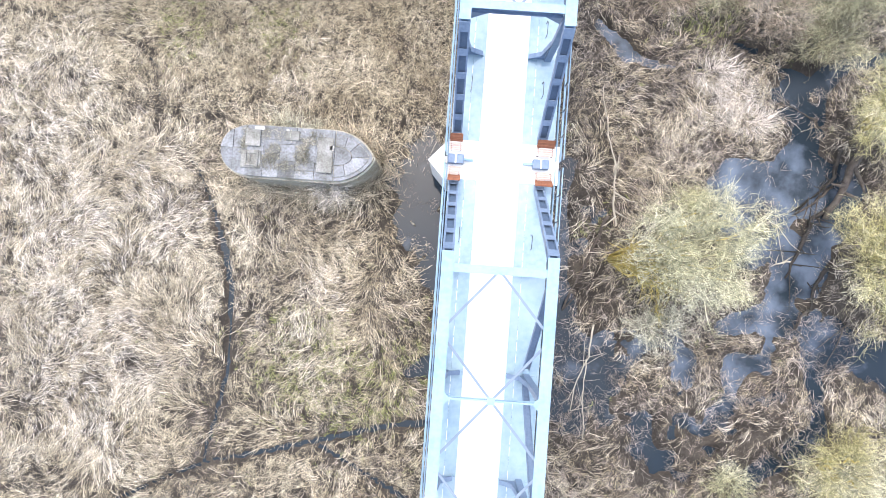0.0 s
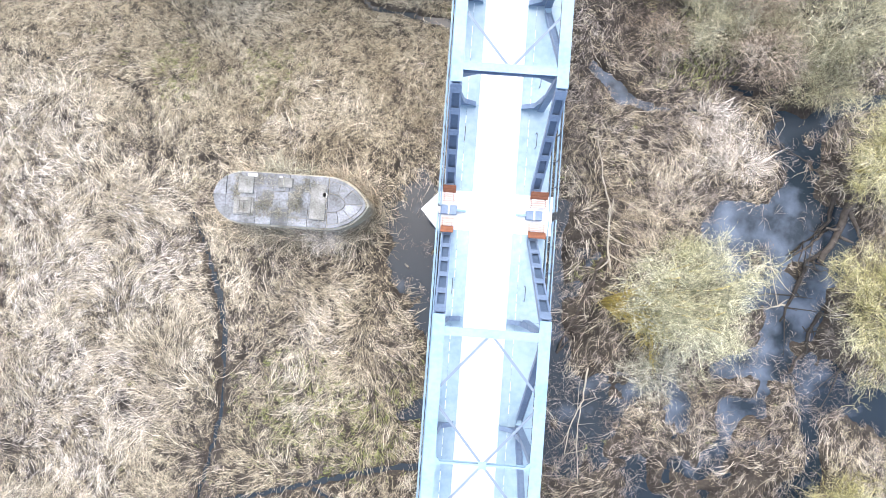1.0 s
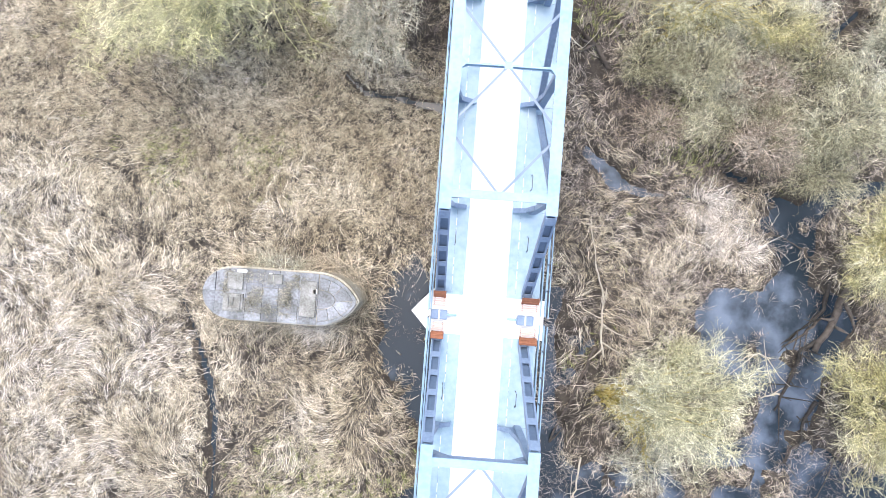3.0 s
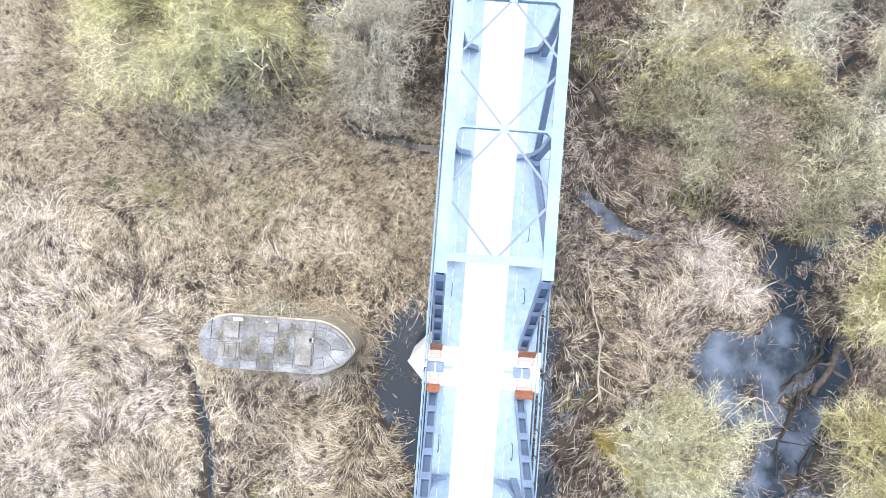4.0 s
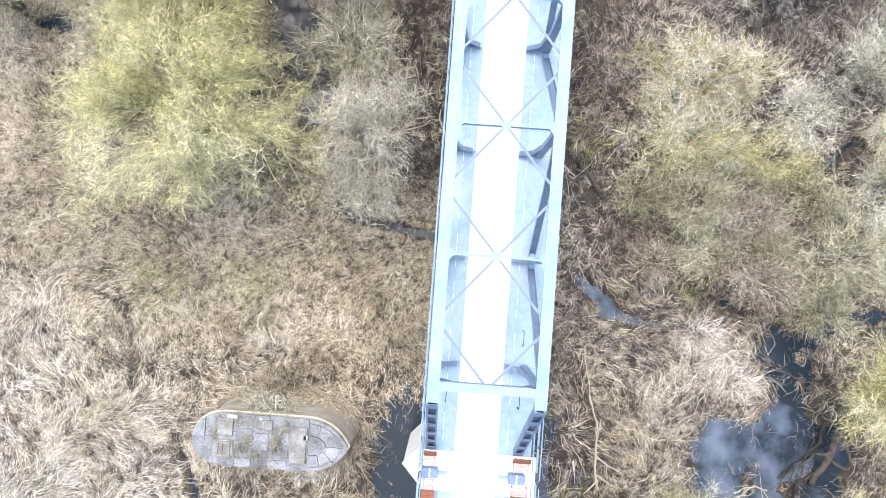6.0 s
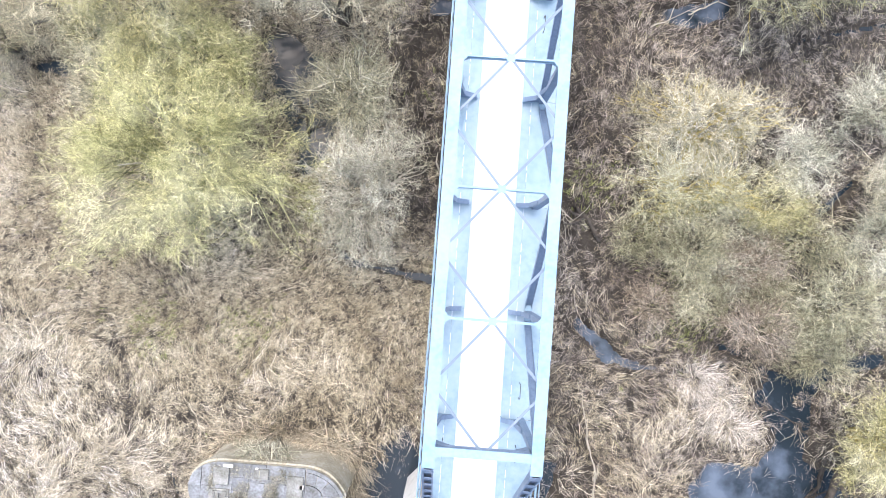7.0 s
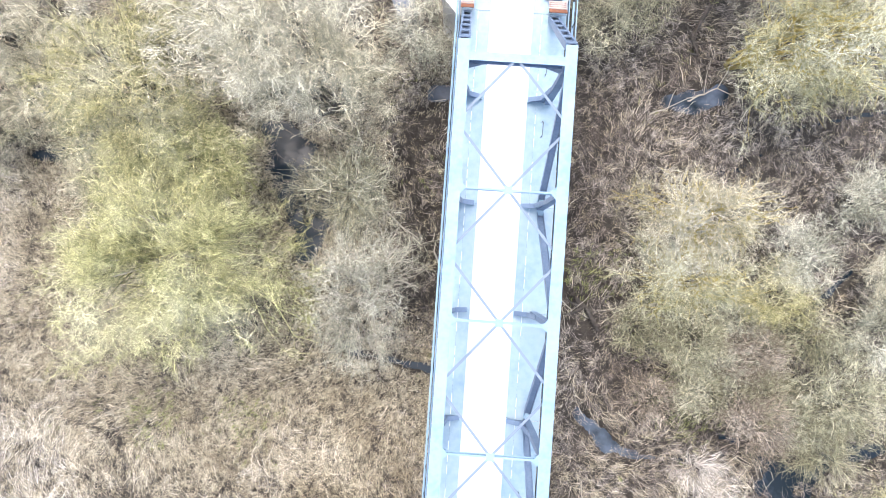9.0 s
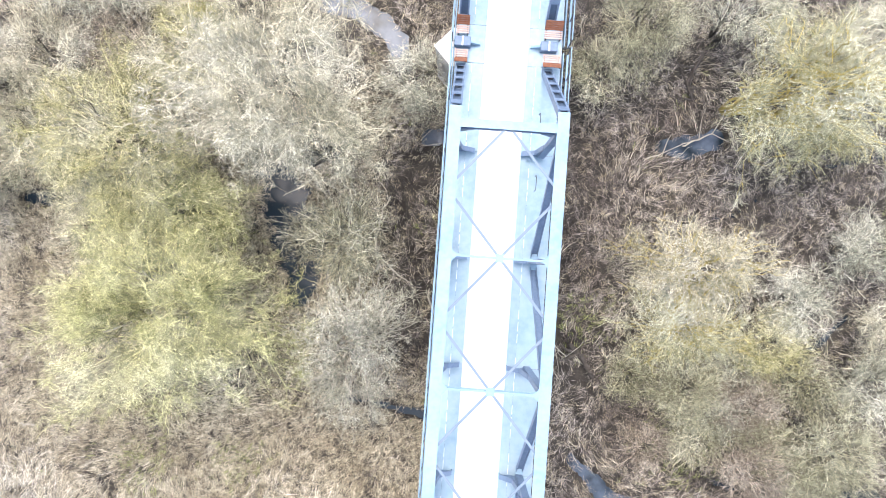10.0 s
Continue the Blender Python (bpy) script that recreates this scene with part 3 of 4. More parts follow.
def joint_box(x, y, s):
    """The covered joint of the bottom chords between two benches, with an arm to the walkway."""
    ob = thing("joint_cover", "dark blue steel cover box over the truss joint", "cover box", (x, y, DECK), "joint covers")
    bm = bmesh.new()
    slab(bm, (-0.46, -0.26, 0.001), (0.46, 0.26, 0.5), 0.03)
    part("box", bm, DIM_STEEL, ob)
    part("centre_strip", slab(bmesh.new(), (-0.04, -0.27, 0.5), (0.04, 0.27, 0.515)), SEAM, ob, "pale strip over the lid")
    bm = bmesh.new()
    prism(bm, [(-s * 0.46, 0.05), (-s * 1.0, 0.05), (-s * 1.0, 0.22), (-s * 0.46, 0.42)], "y", -0.06, 0.06)
    part("arm", bm, PAINT, ob)
    return ob


for y in PIERS:
    for s in (-1, 1):
        joint_box(s * 2.42, y - 0.03, s)
for x, y in ((2.25, 7.65), (2.25, 4.15), (2.2, -4.6), (-1.83, 4.25), (-1.93, -4.45), (2.2, 28.4), (2.2, 31.9)):
    grab_hoop(x, y)


# ---- old pier ----
PX0, PX1, PIER_TOP = -16.97, -7.5, 4.62


def half_width(x, grow=0.0):
    """The old pier's half width at x: a blunt round end, straight flanks and a pointed end."""
    a, b, w = PX0 - grow, PX1 + grow, 1.58 + grow
    if x < a + 2.1:
        u = min(1, (a + 2.1 - x) / 2.1)
        return w * (1 - u ** 2.3) ** 0.5
    if x > b - 2.7:
        u = min(1, (x - b + 2.7) / 2.7)
        return w * (1 - u ** 2.3) ** 0.8
    return w


def pier_outline(grow, n=22):
    xs = [PX0 - grow + (PX1 - PX0 + 2 * grow) * (0.5 - 0.5 * math.cos(math.pi * i / n)) for i in range(n + 1)]
    return [(x, half_width(x, grow)) for x in xs] + [(x, -half_width(x, grow)) for x in xs[-2:0:-1]]


old = thing("old_pier", "weathered abandoned stone bridge pier, boat-shaped, with grass on top", "pier", (0, -0.05, 0))
bm = bmesh.new()
levels = [(-0.8, 0.1), (0.6, 0.08), (0.7, 0.02), (3.85, 0.0), (3.95, 0.1), (4.2, 0.1), (4.22, 0.0), (PIER_TOP - 0.12, 0.0)]
loops = []
for z, grow in levels:
    loops.append([bm.verts.new((x, y, z)) for x, y in pier_outline(grow)])
for lower, upper in zip(loops, loops[1:]):
    for i in range(len(lower)):
        j = (i + 1) % len(lower)
        bm.faces.new((lower[i], lower[j], upper[j], upper[i]))
bm.faces.new(loops[-1])
bm.faces.new(loops[0][::-1])
part("shaft", bm, OLD_WALL, old, "ochre weathered masonry shaft")


def cap_stone(x0, x1, y0, y1, rise, name="cap_stone"):
    """A flat stone between two cuts across the pier and two along it, trimmed to the pier's outline."""
    gap, n = rng.choice((0.004, 0.01, 0.018)), 6
    xs = [x0 + gap + (x1 - x0 - 2 * gap) * i / n for i in range(n + 1)]
    up = [(x, min(y1 - gap, half_width(x) - gap)) for x in xs]
    down = [(x, max(y0 + gap, -half_width(x) + gap)) for x in xs]
    ring = [p for p, q in zip(up, down) if p[1] > q[1] + 0.01] + [q for p, q in zip(up, down) if p[1] > q[1] + 0.01][::-1]
    if len(ring) > 3:
        part(name, prism(bmesh.new(), ring, "z", PIER_TOP - 0.12, PIER_TOP + rise), OLD_STONE, old)


CUTS = [PX0, -16.2, -15.35, -14.3, -13.3, -12.3, -11.1, -9.9]
rng = random.Random(4)
for i, (x0, x1) in enumerate(zip(CUTS, CUTS[1:])):
    rows = [-1.8, 0.1, 1.8] if i in (0, 1) else [-1.8, -1.05, -0.1, 0.75, 1.8] if i % 2 else [-1.8, -0.55, 0.5, 1.8]
    for y0, y1 in zip(rows, rows[1:]):
        cap_stone(x0, x1, y0, y1, rng.uniform(-0.05, 0.02))
# fan of stones at the pointed end
def reach(angle):
    r = 0.1
    while r < 3 and abs(r * math.sin(angle)) < half_width(-9.9 + r * math.cos(angle)) and -9.9 + r * math.cos(angle) < PX1:
        r += 0.02
    return r


FAN = [-90, -58, -30, 0, 30, 58, 90]
for a0, a1 in zip(FAN, FAN[1:]):
    angles = [radians(a0 + 0.8 + (a1 - a0 - 1.6) * i / 5) for i in range(6)]
    outer = [(-9.88 + (reach(a) - 0.27) * math.cos(a), (reach(a) - 0.27) * math.sin(a)) for a in angles]
    inner = [(-9.88 + 1.08 * math.cos(a), 0.62 * math.sin(a)) for a in angles]
    part("cap_stone", prism(bmesh.new(), outer + inner[::-1], "z", PIER_TOP - 0.12, PIER_TOP + rng.uniform(-0.04, 0.0)), OLD_STONE, old)
for a0, a1 in zip(FAN[::2], FAN[2::2]):
    angles = [radians(a0 + 0.5 + (a1 - a0 - 1.0) * i / 7) for i in range(8)]
    ring = [(-9.88 + (reach(a) - k) * math.cos(a), (reach(a) - k) * math.sin(a)) for k, way in ((0.03, 1), (0.24, -1)) for a in angles[::way]]
    part("rim_stone", prism(bmesh.new(), ring, "z", PIER_TOP - 0.12, PIER_TOP - 0.03), OLD_STONE, old)
heart = [(-9.88 + 1.04 * math.cos(radians(a)), 0.58 * math.sin(radians(a))) for a in range(-90, 91, 15)]
part("cap_stone", prism(bmesh.new(), heart, "z", PIER_TOP - 0.12, PIER_TOP - 0.01), OLD_STONE, old)
for x0, y0, x1, y1, h in ((-10.95, -1.1, -9.98, 1.08, 0.07), (-15.65, -1.1, -14.42, 0.0, 0.05), (-15.45, 0.25, -14.5, 1.3, 0.06), (-13.0, 0.75, -12.1, 1.35, 0.08)):
    part("bearing_stone", slab(bmesh.new(), (x0, y0, PIER_TOP - 0.1), (x1, y1, PIER_TOP + h + 0.03), 0.03), BEARING, old, "raised tan bearing stone")
for x0, y0, x1, y1 in ((-15.4, -0.98, -15.28, -0.1), (-14.68, -0.98, -14.56, -0.1), (-15.28, -0.22, -14.68, -0.1), (-15.28, -0.98, -14.68, -0.86), (-15.1, -0.7, -15.0, -0.22)):
    part("hatch_rim", slab(bmesh.new(), (x0, y0, PIER_TOP + 0.06), (x1, y1, PIER_TOP + 0.16), 0.01), BEARING, old, "pale stone rim round a hatch")
for x0, y0, x1, y1, h in ((-12.95, 1.0, -12.75, 1.42, 0.1), (-10.2, 0.3, -9.95, 0.62, 0.1), (-14.9, 1.3, -14.3, 1.5, 0.08)):
    part("loose_block", slab(bmesh.new(), (x0, y0, PIER_TOP - 0.02), (x1, y1, PIER_TOP + h), 0.03), CONCRETE, old, "small pale broken block")


# ---- dead grass and reeds ----
def long_blades(root, way, bend, wide, rng):
    """Ribbons of three lengths that swing to one side and back."""
    n = len(root)
    side = np.cross(way, rng.normal(size=(n, 3)) * 0.4 + (0, 0, 1.0))
    side /= np.linalg.norm(side, axis=1)[:, None] + 1e-9
    sway = side * (rng.normal(0, 0.05, n) * np.linalg.norm(way, axis=1))[:, None]
    side *= wide[:, None] / 2
    a, b = root + way * 0.35 + bend + sway, root + way * 0.7 + bend * 0.9 - sway * 0.5
    verts = np.stack((root - side, root + side, a + side, a - side, b + side * 0.8, b - side * 0.8, root + way), 1).reshape(-1, 3)
    k = np.arange(n)[:, None] * 7
    return verts, np.concatenate((k + np.array([[0, 1, 2, 3]]), k + np.array([[3, 2, 4, 5]]))), k + np.array([[5, 4, 6]])


def blades(root, way, bend, wide, rng):
    """Thin kinked ribbons, widest at the bend: roots, ways to the tip, sideways bends at the middle, widths."""
    n = len(root)
    side = np.cross(way, rng.normal(size=(n, 3)) * (0.5, 0.5, 0.5) + (0, 0, 1.0))
    side /= np.linalg.norm(side, axis=1)[:, None] + 1e-9
    side *= wide[:, None] / 2
    mid = root + way * 0.45 + bend
    verts = np.stack((root, mid + side, mid - side, root + way), 1).reshape(-1, 3)
    k = np.arange(n)[:, None] * 4
    return verts, np.zeros((0, 4)), np.concatenate((k + np.array([[0, 1, 2]]), k + np.array([[1, 3, 2]])))


def spikes(root, way, wide, rng):
    """Straight needles, one triangle each, that taper to the tip."""
    n = len(root)
    side = np.cross(way, rng.normal(size=(n, 3)) * 0.5 + (0, 0, 1.0))
    side *= (wide / 2 / (np.linalg.norm(side, axis=1) + 1e-9))[:, None]
    verts = np.stack((root - side, root + side, root + way), 1).reshape(-1, 3)
    return verts, np.zeros((0, 4)), np.arange(3 * n).reshape(-1, 3)


def joined(*meshes):
    """Several sets of places, quads and triangles as one."""
    verts, quads, tris, count = [], [], [], 0
    for v, q, t in meshes:
        verts.append(v), quads.append(q + count), tris.append(t + count)
        count += len(v)
    return np.concatenate(verts), np.concatenate(quads), np.concatenate(tris)


def spot(x, y, cx, cy, r):
    return np.exp(-((x - cx) ** 2 + (y - cy) ** 2) / (r * r))


def pale(x, y):
    spots = ((-29, -3, 7), (-27, -12, 7), (-10.3, -8, 2.6), (16.0, 6.4, 1.8), (-14.5, 5.0, 2.2), (-21.5, -3, 4.5), (-31, 5, 4), (12.5, 4.5, 1.3), (11.0, 1.0, 1.0), (-25, -19, 4), (-21, -8, 4))
    total = sum(spot(x, y, *s) for s in spots)
    swing = np.where(y > 8.0, 0.12, np.where(x > 3, 0.5, 0.9))
    return np.clip(total + swing * (field(x, y, 2.4, 8) - 0.5), 0, 1)


def soggy(x, y):
    """Trodden wet ground beside the bridge and round the pools, where little grass lies."""
    wet = sum(spot(x, y, *c) for c in ((5.5, -1.5, 2.6), (6.2, -6.5, 3.2), (7.0, -10.5, 3.0), (21.5, -4.8, 3.0), (23.5, -7.0, 2.4), (21.0, 4.6, 1.4), (22.9, 4.0, 1.6), (24.2, 0.2, 2.2), (-23.9, -14.1, 0.9), (-4.6, 18.5, 1.8), (-4.6, 22.5, 2.2), (-4.6, 26.5, 2.4), (-4.4, 30.5, 2.2), (4.9, 18.5, 2.6), (13.5, -17.0, 3.0), (20.0, -17.0, 2.5), (7.5, -15.5, 2.5)))
    return np.clip(1.5 * wet + 0.8 * (field(x, y, 1.2, 18) - 0.5) * (wet > 0.15), 0, 0.9)


def brown(x, y):
    base = np.where(x > 4, 0.65, 0.1) + np.where(y > 13.5, np.where(x < -4, 0.12, 0.4), 0) + 0.3 * spot(x, y, -7, 0, 5) + 0.6 * ((x < -2.5) & (x > -7) & (y > 15))
    return np.clip(base + 0.9 * (field(x, y, 3.0, 9) - 0.5), 0, 1)


def green(x, y):
    total = sum(spot(x, y, *s) for s in ((-21.6, 8.8, 1.8), (-15.3, 9.2, 1.6), (13.2, 12.8, 2.6), (-4.4, -13.5, 1.6), (-8, -15.5, 3.0), (8.0, -12.0, 1.4), (-12, -14, 3), (6.8, 20.5, 1.6), (7.0, -2.7, 1.0), (10.4, 17.5, 1.5)))
    return np.clip(total * 1.05 + 0.25 * (field(x, y, 2, 10) - 0.62), 0, 0.7)


def grass(name, label, mat, tufts, per, chance, length, wide, rise, seed, spread=0.6, soak=0.25, make=blades, box=(-35, 33, -27, 45)):
    rng = np.random.RandomState(seed)
    x, y = rng.uniform(box[0], box[1], tufts), rng.uniform(box[2], box[3], tufts)
    keep = (rng.rand(tufts) < chance(x, y)) & (wetness(x, y) < rng.uniform(-0.3, soak, tufts)) & (ditch(x, y) < 0.0)
    keep &= ~((np.abs(y + 0.05) < 1.5) & (x > -17) & (x < -8)) & ~((np.abs(x) < 2.9) & (rng.rand(tufts) < 0.6))
    x, y = x[keep], y[keep]
    lay = 2 * np.pi * 1.3 * field(x, y, 9, 11) + 2.4 * (field(x, y, 1.7, 12) - 0.5) + rng.normal(0, spread, len(x))
    x, y, lay = (np.repeat(v, per) for v in (x, y, lay))
    n = len(x)
    x, y = x + rng.normal(0, 0.11, n), y + rng.normal(0, 0.11, n)
    lay = lay + rng.normal(0, spread * 0.5, n)
    size = length * (0.35 + 0.9 * rng.rand(n) ** 1.5) 
    tilt = rise * rng.rand(n)
    way = np.stack((np.cos(lay) * size, np.sin(lay) * size, tilt * size), 1)
    bend = np.stack((rng.normal(0, 0.11, n) * size, rng.normal(0, 0.11, n) * size, rng.uniform(0.02, 0.28, n) * size), 1)
    free = (ditch(x, y) < 0.0) & (ditch(x + way[:, 0], y + way[:, 1]) < 0.05) & (ditch(x + way[:, 0] / 2, y + way[:, 1] / 2) < 0.05)
    free |= rng.rand(n) < 0.14
    free &= (wetness(x + way[:, 0] * 0.8, y + way[:, 1] * 0.8) < soak) | (rng.rand(n) < 0.25)
    x, y, way, bend, size = x[free], y[free], way[free], bend[free], size[free]
    n = len(x)
    root = np.stack((x, y, np.maximum(height(x, y), WATER_LEVEL) - 0.01), 1)
    ob = new(name, array_mesh(name, *make(root, way, bend, wide * rng.uniform(0.5, 1.6, n), rng), mat))
    return tagged(ob, label, "grass", kind="stuff")


def sodden(x, y):
    """The whitish zone where the flood has combed the reeds flat."""
    total = sum(spot(x, y, *c) for c in ((-30, -3, 5.5), (-28, -11, 5), (-32, 4, 4), (-26.5, -17, 4), (-22.5, -4, 3), (-10.6, -8.4, 1.6), (-14.2, 4.6, 1.5)))
    return np.clip(1.3 * total * (0.35 + field(x, y, 2.1, 21)) - 0.12, 0, 1)


grass("dry_grass", "tan dead grass covering the marsh ground", TAN, 70000, 8, lambda x, y: (0.78 - 0.4 * brown(x, y)) * (1 - soggy(x, y)) * np.where((x > 4) & (y > 10), 0.55, 1.0) - np.where((x < -4) & (y > 3) & (y < 15), 0.35, 0.0), 0.58, 0.022, 0.5, 22, 0.8)
grass("meadow_grass", "short fine tan grass on the drier ground", TAN, 36000, 8, lambda x, y: np.clip(0.2 * (y - 1.5), 0, 1) * np.clip(0.3 * (36 - y), 0, 1) * (1 - 0.7 * pale(x, y)) * (1 - soggy(x, y)), 0.42, 0.023, 0.7, 28, 0.9, box=(-35, -2.3, 1.5, 36))
grass("dead_sedge", "brown tangled dead sedge and stems on wet ground", SEDGE, 54000, 9, lambda x, y: brown(x, y) * np.where((x < -4) & (y > 3) & (y < 14), 0.35, 0.85) * (1 - 0.6 * soggy(x, y)), 0.74, 0.0195, 0.5, 23, 0.95, 0.55)
grass("reed_litter", "pale flattened dry reed stalks combed by flood water", STRAW, 62000, 6, lambda x, y: (np.where(y > 9, 0.03, 0.13) + 0.84 * pale(x, y) * (0.3 + 1.35 * field(x, y, 1.1, 24)) * (1 - soggy(x, y))) * (1 - 0.6 * sodden(x, y)), 1.3, 0.0145, 0.3, 21, 0.46, 0.4, long_blades)
grass("bleached_litter", "whitish flattened reed stalks left by the flood", BLEACHED, 40000, 7, lambda x, y: 0.8 * sodden(x, y), 1.0, 0.020, 0.3, 29, 0.5, 0.3)
grass("green_grass", "fresh green grass tufts between the dead stalks", GREEN, 60000, 8, green, 0.42, 0.026, 0.8, 24)
grass("floating_stalks", "loose dead reed stalks lying on shallow water", SEDGE, 30000, 4, lambda x, y: 0.75 * (wetness(x, y) > -0.15) * (field(x, y, 1.5, 14) > 0.36) * (1 - 0.9 * ((x > 15.5) & (y > -8))), 0.85, 0.018, 0.12, 25, 1.2, 1.3, box=(3.2, 30, -24, 12))
grass("drift_stalks", "thin stalks drifted against the bank of the channel", SEDGE, 5000, 3, lambda x, y: 0.5 * (wetness(x, y) > -0.1) * (field(x, y, 1.1, 23) > 0.55), 0.5, 0.018, 0.1, 31, 1.2, 1.2, box=(-8, 3, -16, 3))


def pier_grass():
    rng = np.random.RandomState(26)
    n = 16000
    x, y = rng.uniform(-15.7, -10.0, n), rng.normal(0.2, 0.75, n)
    keep = (np.abs(y) < 1.4) & (field(x, y, 0.9, 15) + 0.5 * field(x, y, 0.3, 16) > 0.62 + 0.12 * np.abs(x + 12.6) / 3)
    x, y = x[keep], y[keep]
    n = len(x)
    lay, size = rng.uniform(0, 2 * np.pi, n), rng.uniform(0.06, 0.22, n)
    way = np.stack((np.cos(lay) * size, np.sin(lay) * size, rng.uniform(0.1, 0.8, n) * size), 1)
    bend = rng.normal(0, 0.05, (n, 3))
    ob = new("pier_grass", array_mesh("pier_grass", *blades(np.stack((x, y, np.full(n, PIER_TOP - 0.03)), 1), way, bend * 0.5, 0.02 * rng.uniform(0.6, 1.5, n), rng), MOSS))
    tagged(ob, "dry grass and moss growing on the old pier top", "grass", kind="stuff")


pier_grass()


def standing_reeds():
    """Taller upright reeds round the foot of the old pier."""
    rng = np.random.RandomState(27)
    n = 44000
    x, y = rng.uniform(-19.2, -6.4, n), rng.uniform(-4.2, 4.2, n)
    wide = np.array([half_width(min(max(v, PX0), PX1)) for v in x])
    gap = np.maximum(np.abs(y + 0.05) - wide, np.maximum(PX0 - x, x - PX1))
    keep = (gap > 0.1) & (gap < rng.uniform(0.1, 1.1, n)) & (wetness(x, y) < 0)
    x, y = x[keep], y[keep]
    n = len(x)
    lay, size = rng.uniform(0, 2 * np.pi, n), rng.uniform(1.1, 2.3, n) * np.where(x > -10, 1.3, 1.0)
    lean = rng.uniform(0.25, 0.9, n)
    way = np.stack((np.cos(lay) * size * lean, np.sin(lay) * size * lean, size * 0.8), 1)
    ob = new("standing_reeds", array_mesh("standing_reeds", *blades(np.stack((x, y, height(x, y)), 1), way, rng.normal(0, 0.06, (n, 3)), 0.024 * rng.uniform(0.6, 1.5, n), rng), STRAW))
    tagged(ob, "upright dry reeds round the foot of the old pier", "reeds", kind="stuff")


standing_reeds()


def reed_clump(x0, y0, rx, ry, n, seed):
    """A tuft of bleached reeds that still stand, fanning outwards."""
    rng = np.random.RandomState(seed)
    x, y = rng.normal(x0, rx / 2, n), rng.normal(y0, ry / 2, n)
    lay = np.arctan2(y - y0, x - x0) + 5.0 * (field(x, y, 0.9, 17) - 0.5) + rng.normal(0, 0.7, n)
    size, lean = rng.uniform(0.6, 1.4, n), rng.uniform(0.4, 1.3, n)
    way = np.stack((np.cos(lay) * size * lean, np.sin(lay) * size * lean, size * 0.5), 1)
    ob = new("reed_clump", array_mesh("reed_clump", *blades(np.stack((x, y, height(x, y)), 1), way, rng.normal(0, 0.06, (n, 3)), 0.022 * rng.uniform(0.6, 1.5, n), rng), BLEACHED))
    tagged(ob, "tuft of bleached whitish reeds standing in brown sedge", "reeds", kind="stuff")


reed_clump(14.8, 8.0, 1.3, 1.0, 650, 81)
reed_clump(16.4, 6.8, 1.2, 1.3, 550, 84)
reed_clump(16.9, 5.0, 2.4, 0.9, 900, 82)


